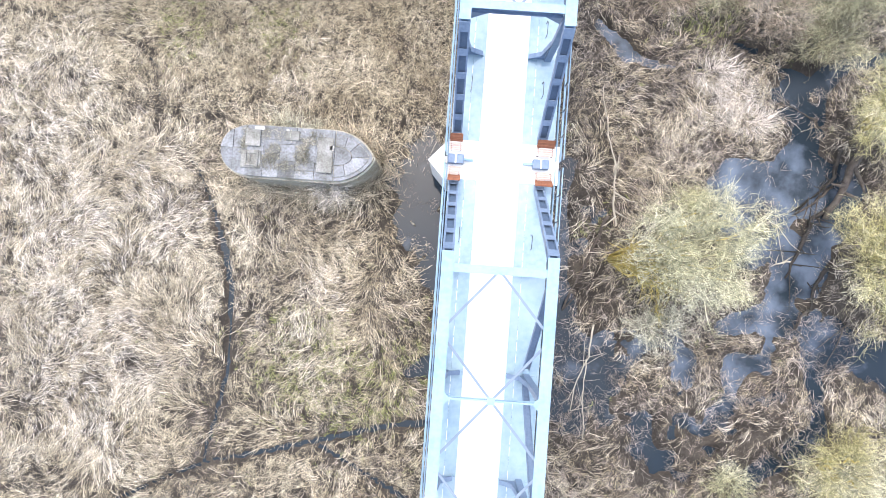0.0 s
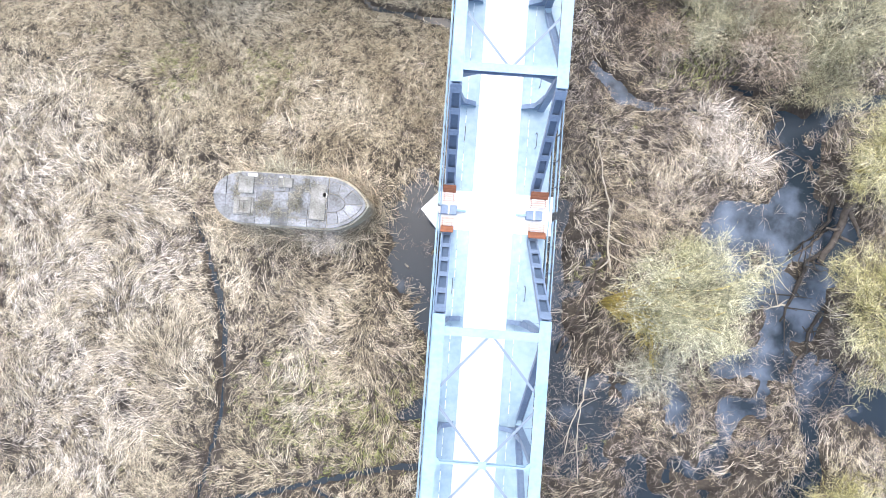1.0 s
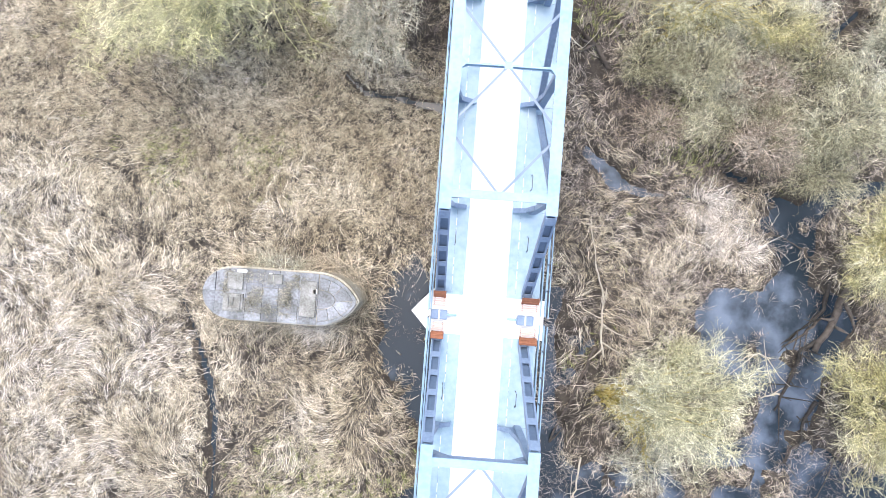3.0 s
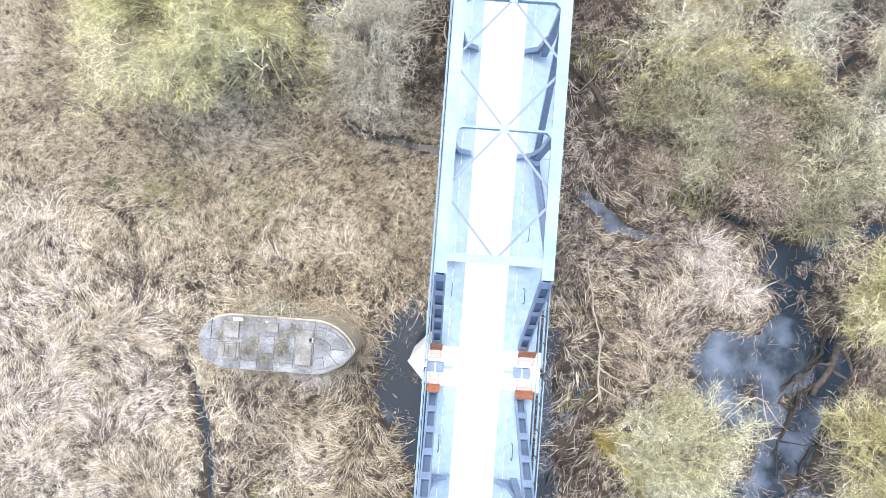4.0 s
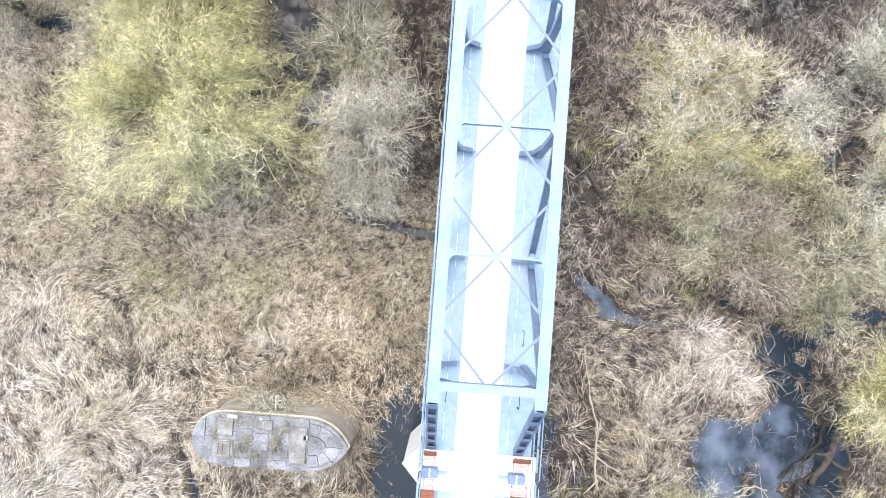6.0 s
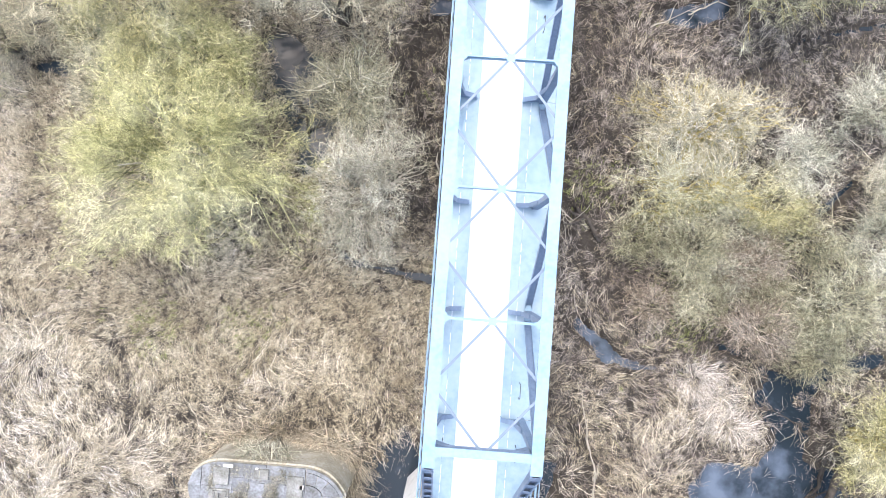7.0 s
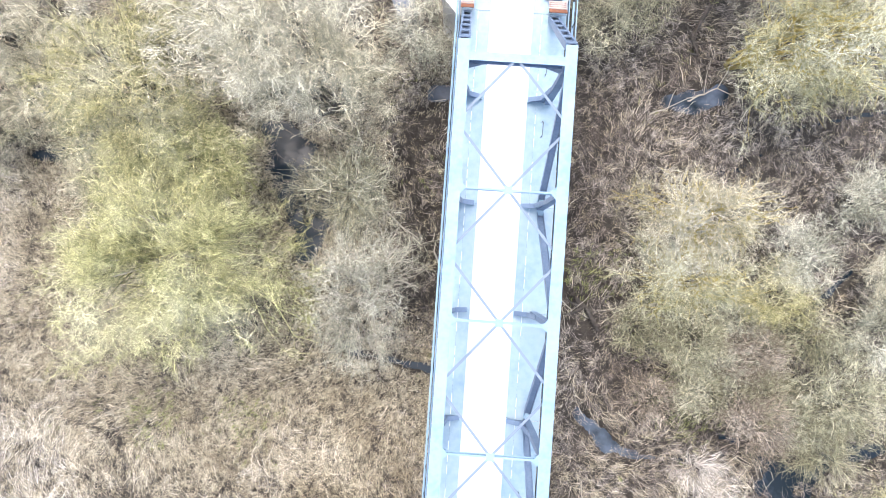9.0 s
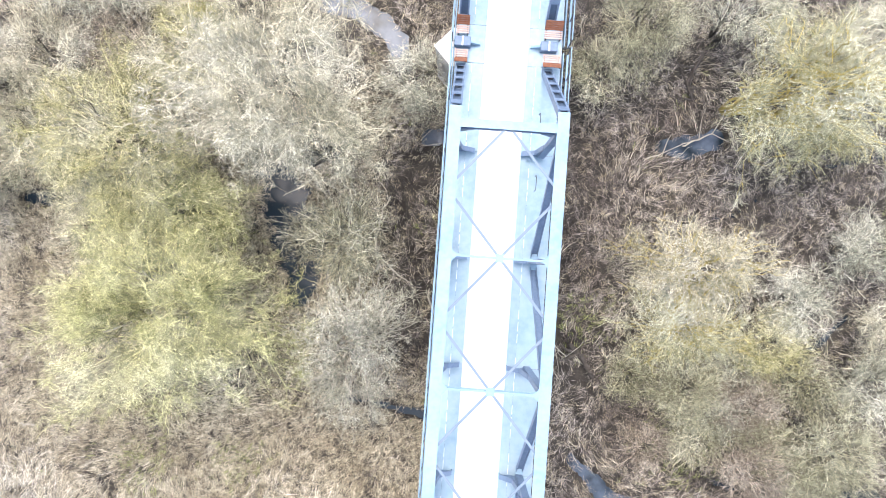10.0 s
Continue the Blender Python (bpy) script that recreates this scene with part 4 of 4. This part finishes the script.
# ---- trees ----
def willow(name, label, base, tall, crown, reach_x, reach_y, stems, twigs, twig_mat, bark=BARK, seed=1, low=0.35, twig_long=0.95, thick=0.11, boughs=110, stout=1.0, bough_mat=None, fine=0.0130):
    """Stems rise from base and spread into the crown (its centre x, y); branches and a haze of thin twigs."""
    rng = np.random.RandomState(seed)
    bx, by = base
    bz = float(height(np.array([bx]), np.array([by]))[0]) - 0.1
    tree = thing(name, label, "tree", (bx, by, bz))
    wood, thin = bmesh.new(), bmesh.new()
    tips = []

    def limb(a, b, r0, r1, sag, n=5, sides=5, into=None):
        a, b = np.array(a), np.array(b)
        pts = []
        for i in range(n + 1):
            k = i / n
            p = a + (b - a) * k
            p[2] += sag * math.sin(math.pi * k)
            p[:2] += rng.normal(0, 0.055 * np.linalg.norm(b - a), 2) * math.sin(math.pi * k)
            pts.append(p)
        tube(into or thin, pts, [r0 + (r1 - r0) * i / n for i in range(n + 1)], sides)
        return pts

    cx, cy = crown[0] - bx, crown[1] - by
    grown = []
    for s in range(stems):
        ang = 2 * math.pi * (s + rng.uniform(-0.35, 0.35)) / stems
        rad = rng.uniform(0.3, 0.6)
        start = (0.25 * math.cos(ang), 0.25 * math.sin(ang), 0)
        end = (cx + reach_x * rad * math.cos(ang), cy + reach_y * rad * math.sin(ang), tall * rng.uniform(0.6, 0.8))
        grown.append((ang, limb(start, end, thick * rng.uniform(0.7, 1.3), 0.03, 0.10 * tall, 6, 6, wood)))
    for b in range(boughs):
        ang, rad = rng.uniform(0, 2 * math.pi), rng.rand() ** 0.5
        lump = 1 + 0.24 * math.sin(3 * ang + seed) + 0.16 * math.sin(7 * ang + 2 * seed) + rng.normal(0, 0.1)
        q = np.array((cx + reach_x * rad * lump * math.cos(ang), cy + reach_y * rad * lump * math.sin(ang), tall * (low + (1 - low) * math.sqrt(max(0, 1 - rad * rad * 0.9)) * rng.uniform(0.45, 1.0))))
        stem = min(grown, key=lambda g: abs((g[0] - ang + math.pi) % (2 * math.pi) - math.pi) + rng.uniform(0, 0.4))[1]
        p = stem[rng.randint(2, 6)]
        pts = limb(p, q, 0.036 * stout, 0.012 * stout, 0.06 * tall, 5, 3)
        tips.append(pts)
        for c in range(3):
            i = rng.randint(2, 6)
            turn = ang + rng.normal(0, 0.9)
            r = pts[i] + np.array((math.cos(turn), math.sin(turn), 0.35)) * rng.uniform(0.35, 1.1) + rng.normal(0, 0.2, 3)
            tips.append(limb(pts[i], r, 0.02 * stout, 0.007, 0.08, 3, 3))
    part("trunk", wood, bark, tree, smooth=True)
    part("branchwork", thin, bough_mat or twig_mat, tree, smooth=True)
    share = rng.gamma(1.3, 1.0, len(tips)) + 0.1
    lengths = np.array([len(p) for p in tips])
    lines = np.stack([np.concatenate((p, np.repeat([p[-1]], 6 - len(p), 0))) for p in tips])
    # crooked twigs of three lengths, and short side shoots off them
    many = int(0.31 * twigs)
    pick = rng.choice(len(tips), many, p=share / share.sum())
    k = rng.rand(many) ** 0.6 * (lengths[pick] - 1.001)
    i = k.astype(int)
    spots = [lines[pick, i] + (lines[pick, i + 1] - lines[pick, i]) * (k - i)[:, None]]
    way = lines[pick, lengths[pick] - 1] - lines[pick, 0]
    way = 0.4 * way / (np.linalg.norm(way, axis=1)[:, None] + 1e-9) + rng.normal(0, 0.5, (many, 3)) * (1, 1, 0.6)
    size = 0.36 * twig_long * rng.uniform(0.5, 1.4, many)
    for step in range(3):
        way = way / (np.linalg.norm(way, axis=1)[:, None] + 1e-9) + rng.normal(0, 0.42, (many, 3)) - (0, 0, 0.1 * step)
        spots.append(spots[-1] + way / np.linalg.norm(way, axis=1)[:, None] * size[:, None])
    twig_wide = fine * rng.uniform(0.6, 1.5, many)
    side = np.cross(spots[3] - spots[0], rng.normal(size=(many, 3)) * 0.4 + (0, 0, 1.0))
    side *= (twig_wide / 2 / (np.linalg.norm(side, axis=1) + 1e-9))[:, None]
    verts = np.stack((spots[0] - side, spots[0] + side, spots[1] + side, spots[1] - side, spots[2] + side * 0.8, spots[2] - side * 0.8, spots[3]), 1).reshape(-1, 3)
    k = np.arange(many)[:, None] * 7
    crooked = verts, np.concatenate((k + np.array([[0, 1, 2, 3]]), k + np.array([[3, 2, 4, 5]]))), k + np.array([[5, 4, 6]])
    shoots = int(1.1 * twigs)
    pick, step, k = rng.randint(0, many, shoots), rng.randint(0, 3, shoots), rng.rand(shoots)[:, None]
    chain = np.stack(spots, 1)
    a, b = chain[pick, step], chain[pick, step + 1]
    way = (b - a) / size[pick][:, None] * 0.6 + rng.normal(0, 0.6, (shoots, 3))
    way *= (twig_long * rng.uniform(0.14, 0.42, shoots) / np.linalg.norm(way, axis=1))[:, None]
    sprays = crooked, spikes(a + (b - a) * k, way, fine * 1.1 * rng.uniform(0.6, 1.5, shoots), rng)
    ob = new("crown", array_mesh("crown", *joined(*sprays), twig_mat))
    ob.parent = tree
    return tree


willow("willow_tree", "leaning yellow-barked willow with budding pale twigs", (8.6, -5.1), 9.5, (12.5, -4.2), 3.2, 4.0, 14, 17000, TWIG_CREAM, YELLOW_BARK, 31, 0.3, thick=0.085, boughs=150, bough_mat=TWIG_CREAM, stout=0.9)
willow("willow_bush", "young bright yellow willow shoots at the foot of the leaning willow", (8.7, -5.2), 5.0, (10.8, -5.6), 2.3, 2.2, 18, 1500, TWIG_YELLOW, YELLOW_BARK, 50, 0.3, 0.8, 0.055, 80, bough_mat=YELLOW_BARK)
willow("willow_tree", "spreading willow with fresh yellow-green twigs beside the stream", (25.6, -4.2), 8.0, (24.0, -4.4), 3.0, 3.6, 8, 15000, TWIG_YELLOW, BARK, 32)
willow("willow_tree", "bushy yellow-green willow on the bank of the pool", (25.2, 5.2), 6.5, (24.6, 5.8), 2.5, 2.5, 7, 10000, TWIG_YELLOW, YELLOW_BARK, 33)
willow("willow_tree", "large willow with a broad crown of yellow-green buds", (-18.5, 19.6), 11.0, (-18.5, 19.8), 6.9, 6.8, 12, 60000, TWIG_GREEN, DEAD, 34, 0.35, boughs=300, bough_mat=TWIG_GREEN, stout=0.8)
willow("willow_tree", "tall pale willow with dense bare twigs", (-10.5, 30.5), 15.0, (-12.0, 32.4), 6.4, 5.3, 12, 40000, TWIG_PALE, BARK, 35, 0.45, boughs=200, stout=0.75, bough_mat=TWIG_PALE)
willow("willow_tree", "yellow-green willow behind the large willow", (-19.8, 26.0), 9.0, (-18.9, 26.0), 4.6, 3.6, 9, 20000, TWIG_GREEN, BARK, 47, 0.35, boughs=110)
willow("willow_tree", "thin yellowish willow at the edge of the thicket", (-22.5, 30.0), 12.5, (-20.9, 29.4), 4.8, 5.0, 9, 18000, TWIG_YELLOW, BARK, 36, boughs=140)
willow("willow_tree", "low bare grey willow with tangled twigs", (-8.0, 18.2), 9.5, (-7.6, 18.3), 3.3, 4.6, 8, 11000, TWIG_GREY, DEAD, 37, stout=1.1, boughs=170, twig_long=0.75, bough_mat=DEAD)
willow("willow_tree", "olive-grey willow with crooked pale limbs beside the pond", (-8.2, 24.2), 7.0, (-8.7, 24.3), 2.3, 3.0, 8, 8000, TWIG_OLIVE, DEAD, 49, stout=1.3, boughs=130, twig_long=0.8, bough_mat=TWIG_GREY)
willow("willow_tree", "broad pale willow thicket with yellow limbs and whitish twigs", (13.2, 24.0), 5.5, (13.0, 24.5), 4.6, 2.8, 10, 16000, TWIG_PALE, YELLOW_BARK, 38, 0.3, boughs=150, bough_mat=YELLOW_BARK, stout=0.8)
willow("willow_tree", "low willow thicket with yellow limbs and pale twigs", (12.4, 20.4), 4.5, (12.5, 20.6), 3.7, 2.3, 9, 11000, TWIG_CREAM, YELLOW_BARK, 46, 0.3, boughs=120, bough_mat=YELLOW_BARK, stout=0.8)
willow("willow_tree", "low sprawling willow scrub with grey-green twigs", (13.4, 16.6), 3.2, (13.4, 16.6), 2.6, 1.9, 8, 6000, TWIG_OLIVE, BARK, 39, 0.25)
willow("willow_tree", "tall pale willow with yellow budding twigs", (15.4, 35.2), 10.5, (18.4, 34.6), 4.8, 4.6, 12, 26000, TWIG_CREAM, YELLOW_BARK, 40, boughs=170, bough_mat=YELLOW_BARK)
willow("willow_tree", "grey-green willow bush on the stream bank", (22.5, 13.6), 5.0, (22.2, 14.0), 2.8, 3.6, 8, 9000, TWIG_OLIVE, BARK, 41)
willow("willow_bush", "young yellow-green willow bush by the water", (23.6, -17.8), 4.5, (23.4, -17.4), 2.6, 2.6, 7, 6000, TWIG_YELLOW, YELLOW_BARK, 42)
willow("willow_bush", "low bare brown willow bush in the reeds", (17.6, 11.6), 3.2, (17.8, 11.6), 2.2, 1.7, 7, 4200, TWIG_BROWN, BARK, 43)
willow("willow_bush", "small bare grey shrub against the old pier", (-10.5, -2.2), 3.6, (-10.5, -1.9), 1.0, 0.45, 6, 1500, BLEACHED, DEAD, 44, 0.3, 0.5, 0.02, 30)
willow("willow_bush", "bare grey shrub reaching over the old pier's edge", (-13.0, 2.2), 5.0, (-12.8, 1.7), 1.8, 0.4, 7, 1200, TWIG_GREY, DEAD, 45, 0.5, 0.5, 0.03, 40)

BUSHES = (
    (14.6, 13.4, 2.2, 2.0, 1.4, 3000, TWIG_OLIVE, "low grey-green scrub willow among brown sedge"),
    (19.8, 22.6, 4.0, 2.2, 2.2, 4500, TWIG_GREY, "thin grey scrub willow in the thicket"),
    (17.4, 16.0, 2.6, 2.4, 1.8, 4800, TWIG_BROWN, "low brown scrub willow in the middle of the thicket"),
    (18.6, 13.6, 2.4, 1.6, 1.4, 2600, TWIG_OLIVE, "olive-green scrub bush among brown stems"),
    (11.2, 12.6, 1.8, 1.8, 1.2, 2200, TWIG_BROWN, "flat brown scrub lying on dead sedge"),
    (16.4, 18.6, 2.6, 1.8, 1.2, 2600, TWIG_GREY, "small grey scrub bush between two thickets"),
    (21.6, 10.2, 3.0, 2.0, 1.4, 3400, TWIG_OLIVE, "sparse grey-green scrub at the stream"),
    (24.4, 17.6, 3.6, 2.0, 2.2, 3600, TWIG_GREY, "bare pale scrub along a dark ditch"),
    (-11.6, 24.6, 4.0, 1.5, 1.6, 900, TWIG_GREY, "sparse bare willow leaning over the western pond"),
    (-33.0, 27.0, 5.0, 3.0, 3.0, 6000, TWIG_OLIVE, "olive-tan scrub willow in the western thicket"),
    (-33.0, 33.5, 6.0, 3.4, 3.6, 7000, TWIG_PALE, "pale tangled scrub willow in the western thicket"),
    (-25.8, 27.2, 5.0, 2.6, 2.2, 5000, TWIG_OLIVE, "olive scrub willow beside the large willow"),
    (-25.6, 39.5, 7.0, 4.0, 3.0, 7000, TWIG_GREY, "grey scrub willow at the back of the thicket"),
    (-20.0, 40.0, 8.0, 3.6, 3.2, 7000, TWIG_PALE, "pale willow crown at the back of the thicket"),
    (20.6, 17.4, 3.0, 2.4, 1.6, 3600, TWIG_OLIVE, "dull olive scrub willow over dark wet ground"),
    (15.4, 15.0, 2.4, 1.8, 1.3, 2400, TWIG_GREY, "grey tangled scrub lying low in the thicket"),
    (19.8, 12.2, 2.6, 2.0, 1.2, 2600, TWIG_OLIVE, "low olive scrub willow near the stream"),
    (25.4, 21.4, 3.6, 2.0, 1.8, 3200, TWIG_PALE, "pale bare scrub with drooping twigs"),
    (23.6, 26.4, 5.0, 2.6, 2.0, 4500, TWIG_GREY, "grey scrub willow with pale twig ends"),
    (9.8, 17.2, 1.6, 1.3, 1.5, 1800, TWIG_OLIVE, "small greenish scrub bush beside the bridge"),
    (22.6, 38.0, 9.0, 4.0, 3.4, 12000, TWIG_PALE, "pale yellow willow crown above the thicket"),
    (8.6, 39.0, 7.5, 2.6, 2.6, 8000, TWIG_OLIVE, "grey-green willow close to the northern pier"),
    (6.2, 36.4, 5.0, 1.5, 1.8, 3500, TWIG_OLIVE, "hanging grey-green willow twigs beside the bridge"),
    (-25.0, 24.6, 4.5, 2.6, 2.8, 6000, TWIG_PALE, "pale scrub willow at the meadow edge"),
    (-28.6, 35.4, 5.5, 3.6, 3.0, 7500, TWIG_PALE, "pale bare scrub willow at the thicket edge"),
    (-23.4, 35.8, 5.5, 3.0, 2.6, 6500, TWIG_BROWN, "bare brownish scrub willow with fine twigs"),
    (14.4, 40.0, 8.0, 3.2, 2.8, 8000, TWIG_GREY, "grey-green willow behind the northern pool"),
    (24.8, -18.6, 3.0, 1.6, 1.4, 2200, TWIG_CREAM, "young yellow willow shoots at the southern brook"),
    (17.2, -19.4, 1.6, 1.2, 0.9, 1300, TWIG_CREAM, "small yellow-green willow tuft in the wet sedge"),
    (-28.6, 30.4, 6.5, 3.6, 3.4, 9000, TWIG_PALE, "pale scrub willow with thin bare twigs"),
    (-17.6, 35.0, 9.0, 3.2, 3.0, 9500, TWIG_YELLOW, "pale yellow willow in the western thicket"),
    (-5.2, 34.2, 7.5, 1.9, 2.2, 4500, TWIG_GREY, "bare grey willow beside the northern pier"),
    (18.2, 20.0, 3.6, 2.3, 1.8, 5000, TWIG_YELLOW, "pale yellowish scrub willow in the thicket"),
    (11.6, -9.4, 2.6, 1.5, 1.2, 2200, TWIG_GREY, "low bare scrub at the edge of the wet ground"),
)
for n, (x, y, tall, rx, ry, twigs, mat, label) in enumerate(BUSHES):
    willow("willow_bush", label, (x, y), tall, (x, y), rx, ry, 6, twigs, mat, BARK, 60 + n, 0.3, boughs=60)


# ---- fallen wood ----
def log(name, label, points, radii, mat, snags=0, seed=1):
    """A fallen trunk through points (x, y, height above the ground) with a few snapped side branches."""
    rng = np.random.RandomState(seed)
    pts = []
    for (x0, y0, h0), (x1, y1, h1) in zip(points, points[1:]):
        for k in range(4):
            t = k / 4
            x, y = x0 + (x1 - x0) * t, y0 + (y1 - y0) * t
            ground_z = max(float(height(np.array([x]), np.array([y]))[0]), WATER_LEVEL)
            pts.append(Vector((x + rng.normal(0, 0.05), y + rng.normal(0, 0.05), ground_z + h0 + (h1 - h0) * t)))
    n = len(pts)
    bm = tube(bmesh.new(), pts, [radii[0] + (radii[1] - radii[0]) * i / (n - 1) for i in range(n)], 7)
    ob = link_mesh(name, bm, mat, smooth=True)
    for b in range(snags):
        p = pts[rng.randint(n // 4, n)]
        q = p + Vector((rng.normal(0, 0.7), rng.normal(0, 0.7), rng.uniform(0.0, 0.5)))
        r = q + (q - p) * 0.6 + Vector((rng.normal(0, 0.2), rng.normal(0, 0.2), 0.1))
        part("side_branch", tube(bmesh.new(), [p, q, r], [radii[1] * 0.9, radii[1] * 0.6, radii[1] * 0.25], 5), mat, ob, smooth=True)
    return tagged(ob, label, "fallen wood")


log("driftwood", "long thin fallen grey trunk lying in the reeds", [(7.2, 6.7, 0.2), (7.8, 3.4, 0.3), (8.5, 1.3, 0.3), (8.4, -1.2, 0.3), (8.9, -3.3, 0.35)], (0.03, 0.075), DEAD, 6, 1)
log("driftwood", "fallen grey trunk lying across the wet ditch", [(8.2, -2.2, 0.4), (7.45, -4.0, 0.35), (6.3, -6.8, 0.3), (5.3, -9.4, 0.2)], (0.12, 0.07), BARK, 5, 2)
log("driftwood", "thick dark willow trunk leaning over the pool", [(25.0, 4.6, 0.9), (24.2, 2.4, 0.9), (23.7, 0.6, 0.7), (22.5, -2.0, 0.2)], (0.3, 0.2), BARK, 5, 3)
log("fallen_branch", "dark sunken branch with pale broken ends in the pool", [(23.3, 0.9, 0.2), (22.2, -0.2, 0.15), (20.4, -1.6, 0.1)], (0.12, 0.05), BARK, 6, 4)
log("fallen_branch", "pale broken branch on the edge of the pool", [(20.9, -4.4, 0.2), (20.2, -4.5, 0.2), (19.5, -4.8, 0.15)], (0.08, 0.04), DEAD, 4, 5)
log("fallen_branch", "pale bare branch standing out of the brown sedge", [(-6.5, 27.7, 0.8), (-7.25, 26.0, 0.6), (-7.3, 24.0, 0.4), (-6.9, 22.4, 0.3)], (0.035, 0.08), DEAD, 1, 6)
log("fallen_branch", "short pale dead branch beside the bridge", [(-3.6, 21.1, 0.3), (-2.5, 19.3, 0.3)], (0.05, 0.09), DEAD, 1, 7)
log("driftwood", "short whitish driftwood log on dead grass", [(-30.4, 10.7, 0.1), (-29.3, 10.5, 0.1)], (0.10, 0.08), DEAD, 0, 8)
log("fallen_branch", "bent pale branches lying over the green pool", [(7.7, -9.6, 0.3), (7.6, -11.8, 0.25), (6.85, -13.3, 0.2), (6.4, -16.4, 0.1)], (0.07, 0.03), DEAD, 7, 9)
log("fallen_branch", "dark dead branches in the wide pool", [(22.0, -7.6, 0.3), (21.2, -9.4, 0.1)], (0.10, 0.05), BARK, 6, 10)
log("fallen_branch", "whitish forked branch at the northern pool", [(12.7, 32.6, 0.2), (13.8, 33.1, 0.3), (15.0, 33.7, 0.5)], (0.06, 0.04), DEAD, 4, 11)
log("driftwood", "thick weathered brown trunk lying beside the bridge", [(5.7, 19.1, 0.3), (6.9, 18.0, 0.35), (7.9, 16.3, 0.25)], (0.2, 0.14), BARK, 4, 12)
log("driftwood", "small whitish piece of driftwood in the dark channel", [(-5.2, -3.5, 0.03), (-4.9, -3.9, 0.03)], (0.07, 0.06), DEAD, 0, 13)
log("fallen_branch", "thin pale branches tangled over brown sedge", [(4.6, 19.0, 0.3), (6.4, 17.6, 0.3)], (0.05, 0.03), DEAD, 5, 14)
log("fallen_branch", "pale crooked branch lying across the pool's end", [(17.9, -2.4, 0.15), (18.5, -1.95, 0.25), (19.2, -1.85, 0.2), (20.4, -2.05, 0.1)], (0.06, 0.04), DEAD, 3, 15)
log("fallen_branch", "thin dark twigs sunk in the pool's narrow arm", [(22.0, 5.4, 0.15), (20.9, 5.9, 0.12), (19.6, 6.6, 0.1)], (0.05, 0.02), BARK, 6, 16)
log("fallen_branch", "short pale branch on the northern pool's shore", [(10.2, 31.5, 0.2), (11.7, 31.8, 0.25)], (0.06, 0.035), DEAD, 2, 17)
log("fallen_branch", "bent pale branch sticking out of the western pond", [(-13.4, 26.1, 0.2), (-12.9, 25.6, 0.35), (-12.0, 25.4, 0.2)], (0.06, 0.04), DEAD, 2, 18)
log("fallen_branch", "thin pale stick lying in the sedge", [(-9.7, 26.6, 0.3), (-8.8, 27.3, 0.3)], (0.05, 0.04), DEAD, 0, 19)
log("fallen_branch", "dark broken branches in the shallow water with a pale stub", [(25.3, -7.7, 0.4), (24.6, -8.6, 0.25), (24.3, -10.3, 0.1)], (0.09, 0.04), BARK, 5, 20)
log("fallen_branch", "thin pale limbs drooping into the green pool", [(7.4, -12.0, 0.3), (7.3, -14.0, 0.2), (7.6, -18.5, 0.1)], (0.045, 0.02), DEAD, 4, 21)
log("driftwood", "dark leaning trunk under the western thicket", [(-31.0, 30.8, 2.6), (-28.4, 28.8, 2.2), (-25.5, 26.3, 1.6)], (0.1, 0.22), BARK, 5, 23)
log("driftwood", "dark rotten trunk over the black mud", [(13.6, 38.8, 0.4), (12.6, 36.8, 0.5), (13.4, 35.2, 0.2)], (0.14, 0.1), BARK, 5, 22)
for n, way in enumerate((
        [(23.6, 3.4, 0.3), (23.3, 1.6, 0.4), (22.2, 0.2, 0.2), (20.6, -1.3, 0.05)],
        [(23.0, -0.6, 0.3), (21.8, -1.6, 0.2), (21.4, -3.4, 0.1)],
        [(21.6, -2.6, 0.3), (21.0, -4.2, 0.3), (20.4, -6.0, 0.1)],
        [(23.2, -4.6, 0.4), (22.4, -6.2, 0.3), (22.2, -8.4, 0.1)],
        [(20.0, -17.0, 0.2), (21.4, -18.2, 0.3), (23.2, -18.6, 0.2)],
        [(-13.2, 24.8, 0.2), (-12.6, 23.6, 0.3), (-12.4, 22.0, 0.2)])):
    log("sunken_branch", "black sodden branch with many forks in shallow water", way, (0.16, 0.06), DARK_WOOD, 6, 30 + n)
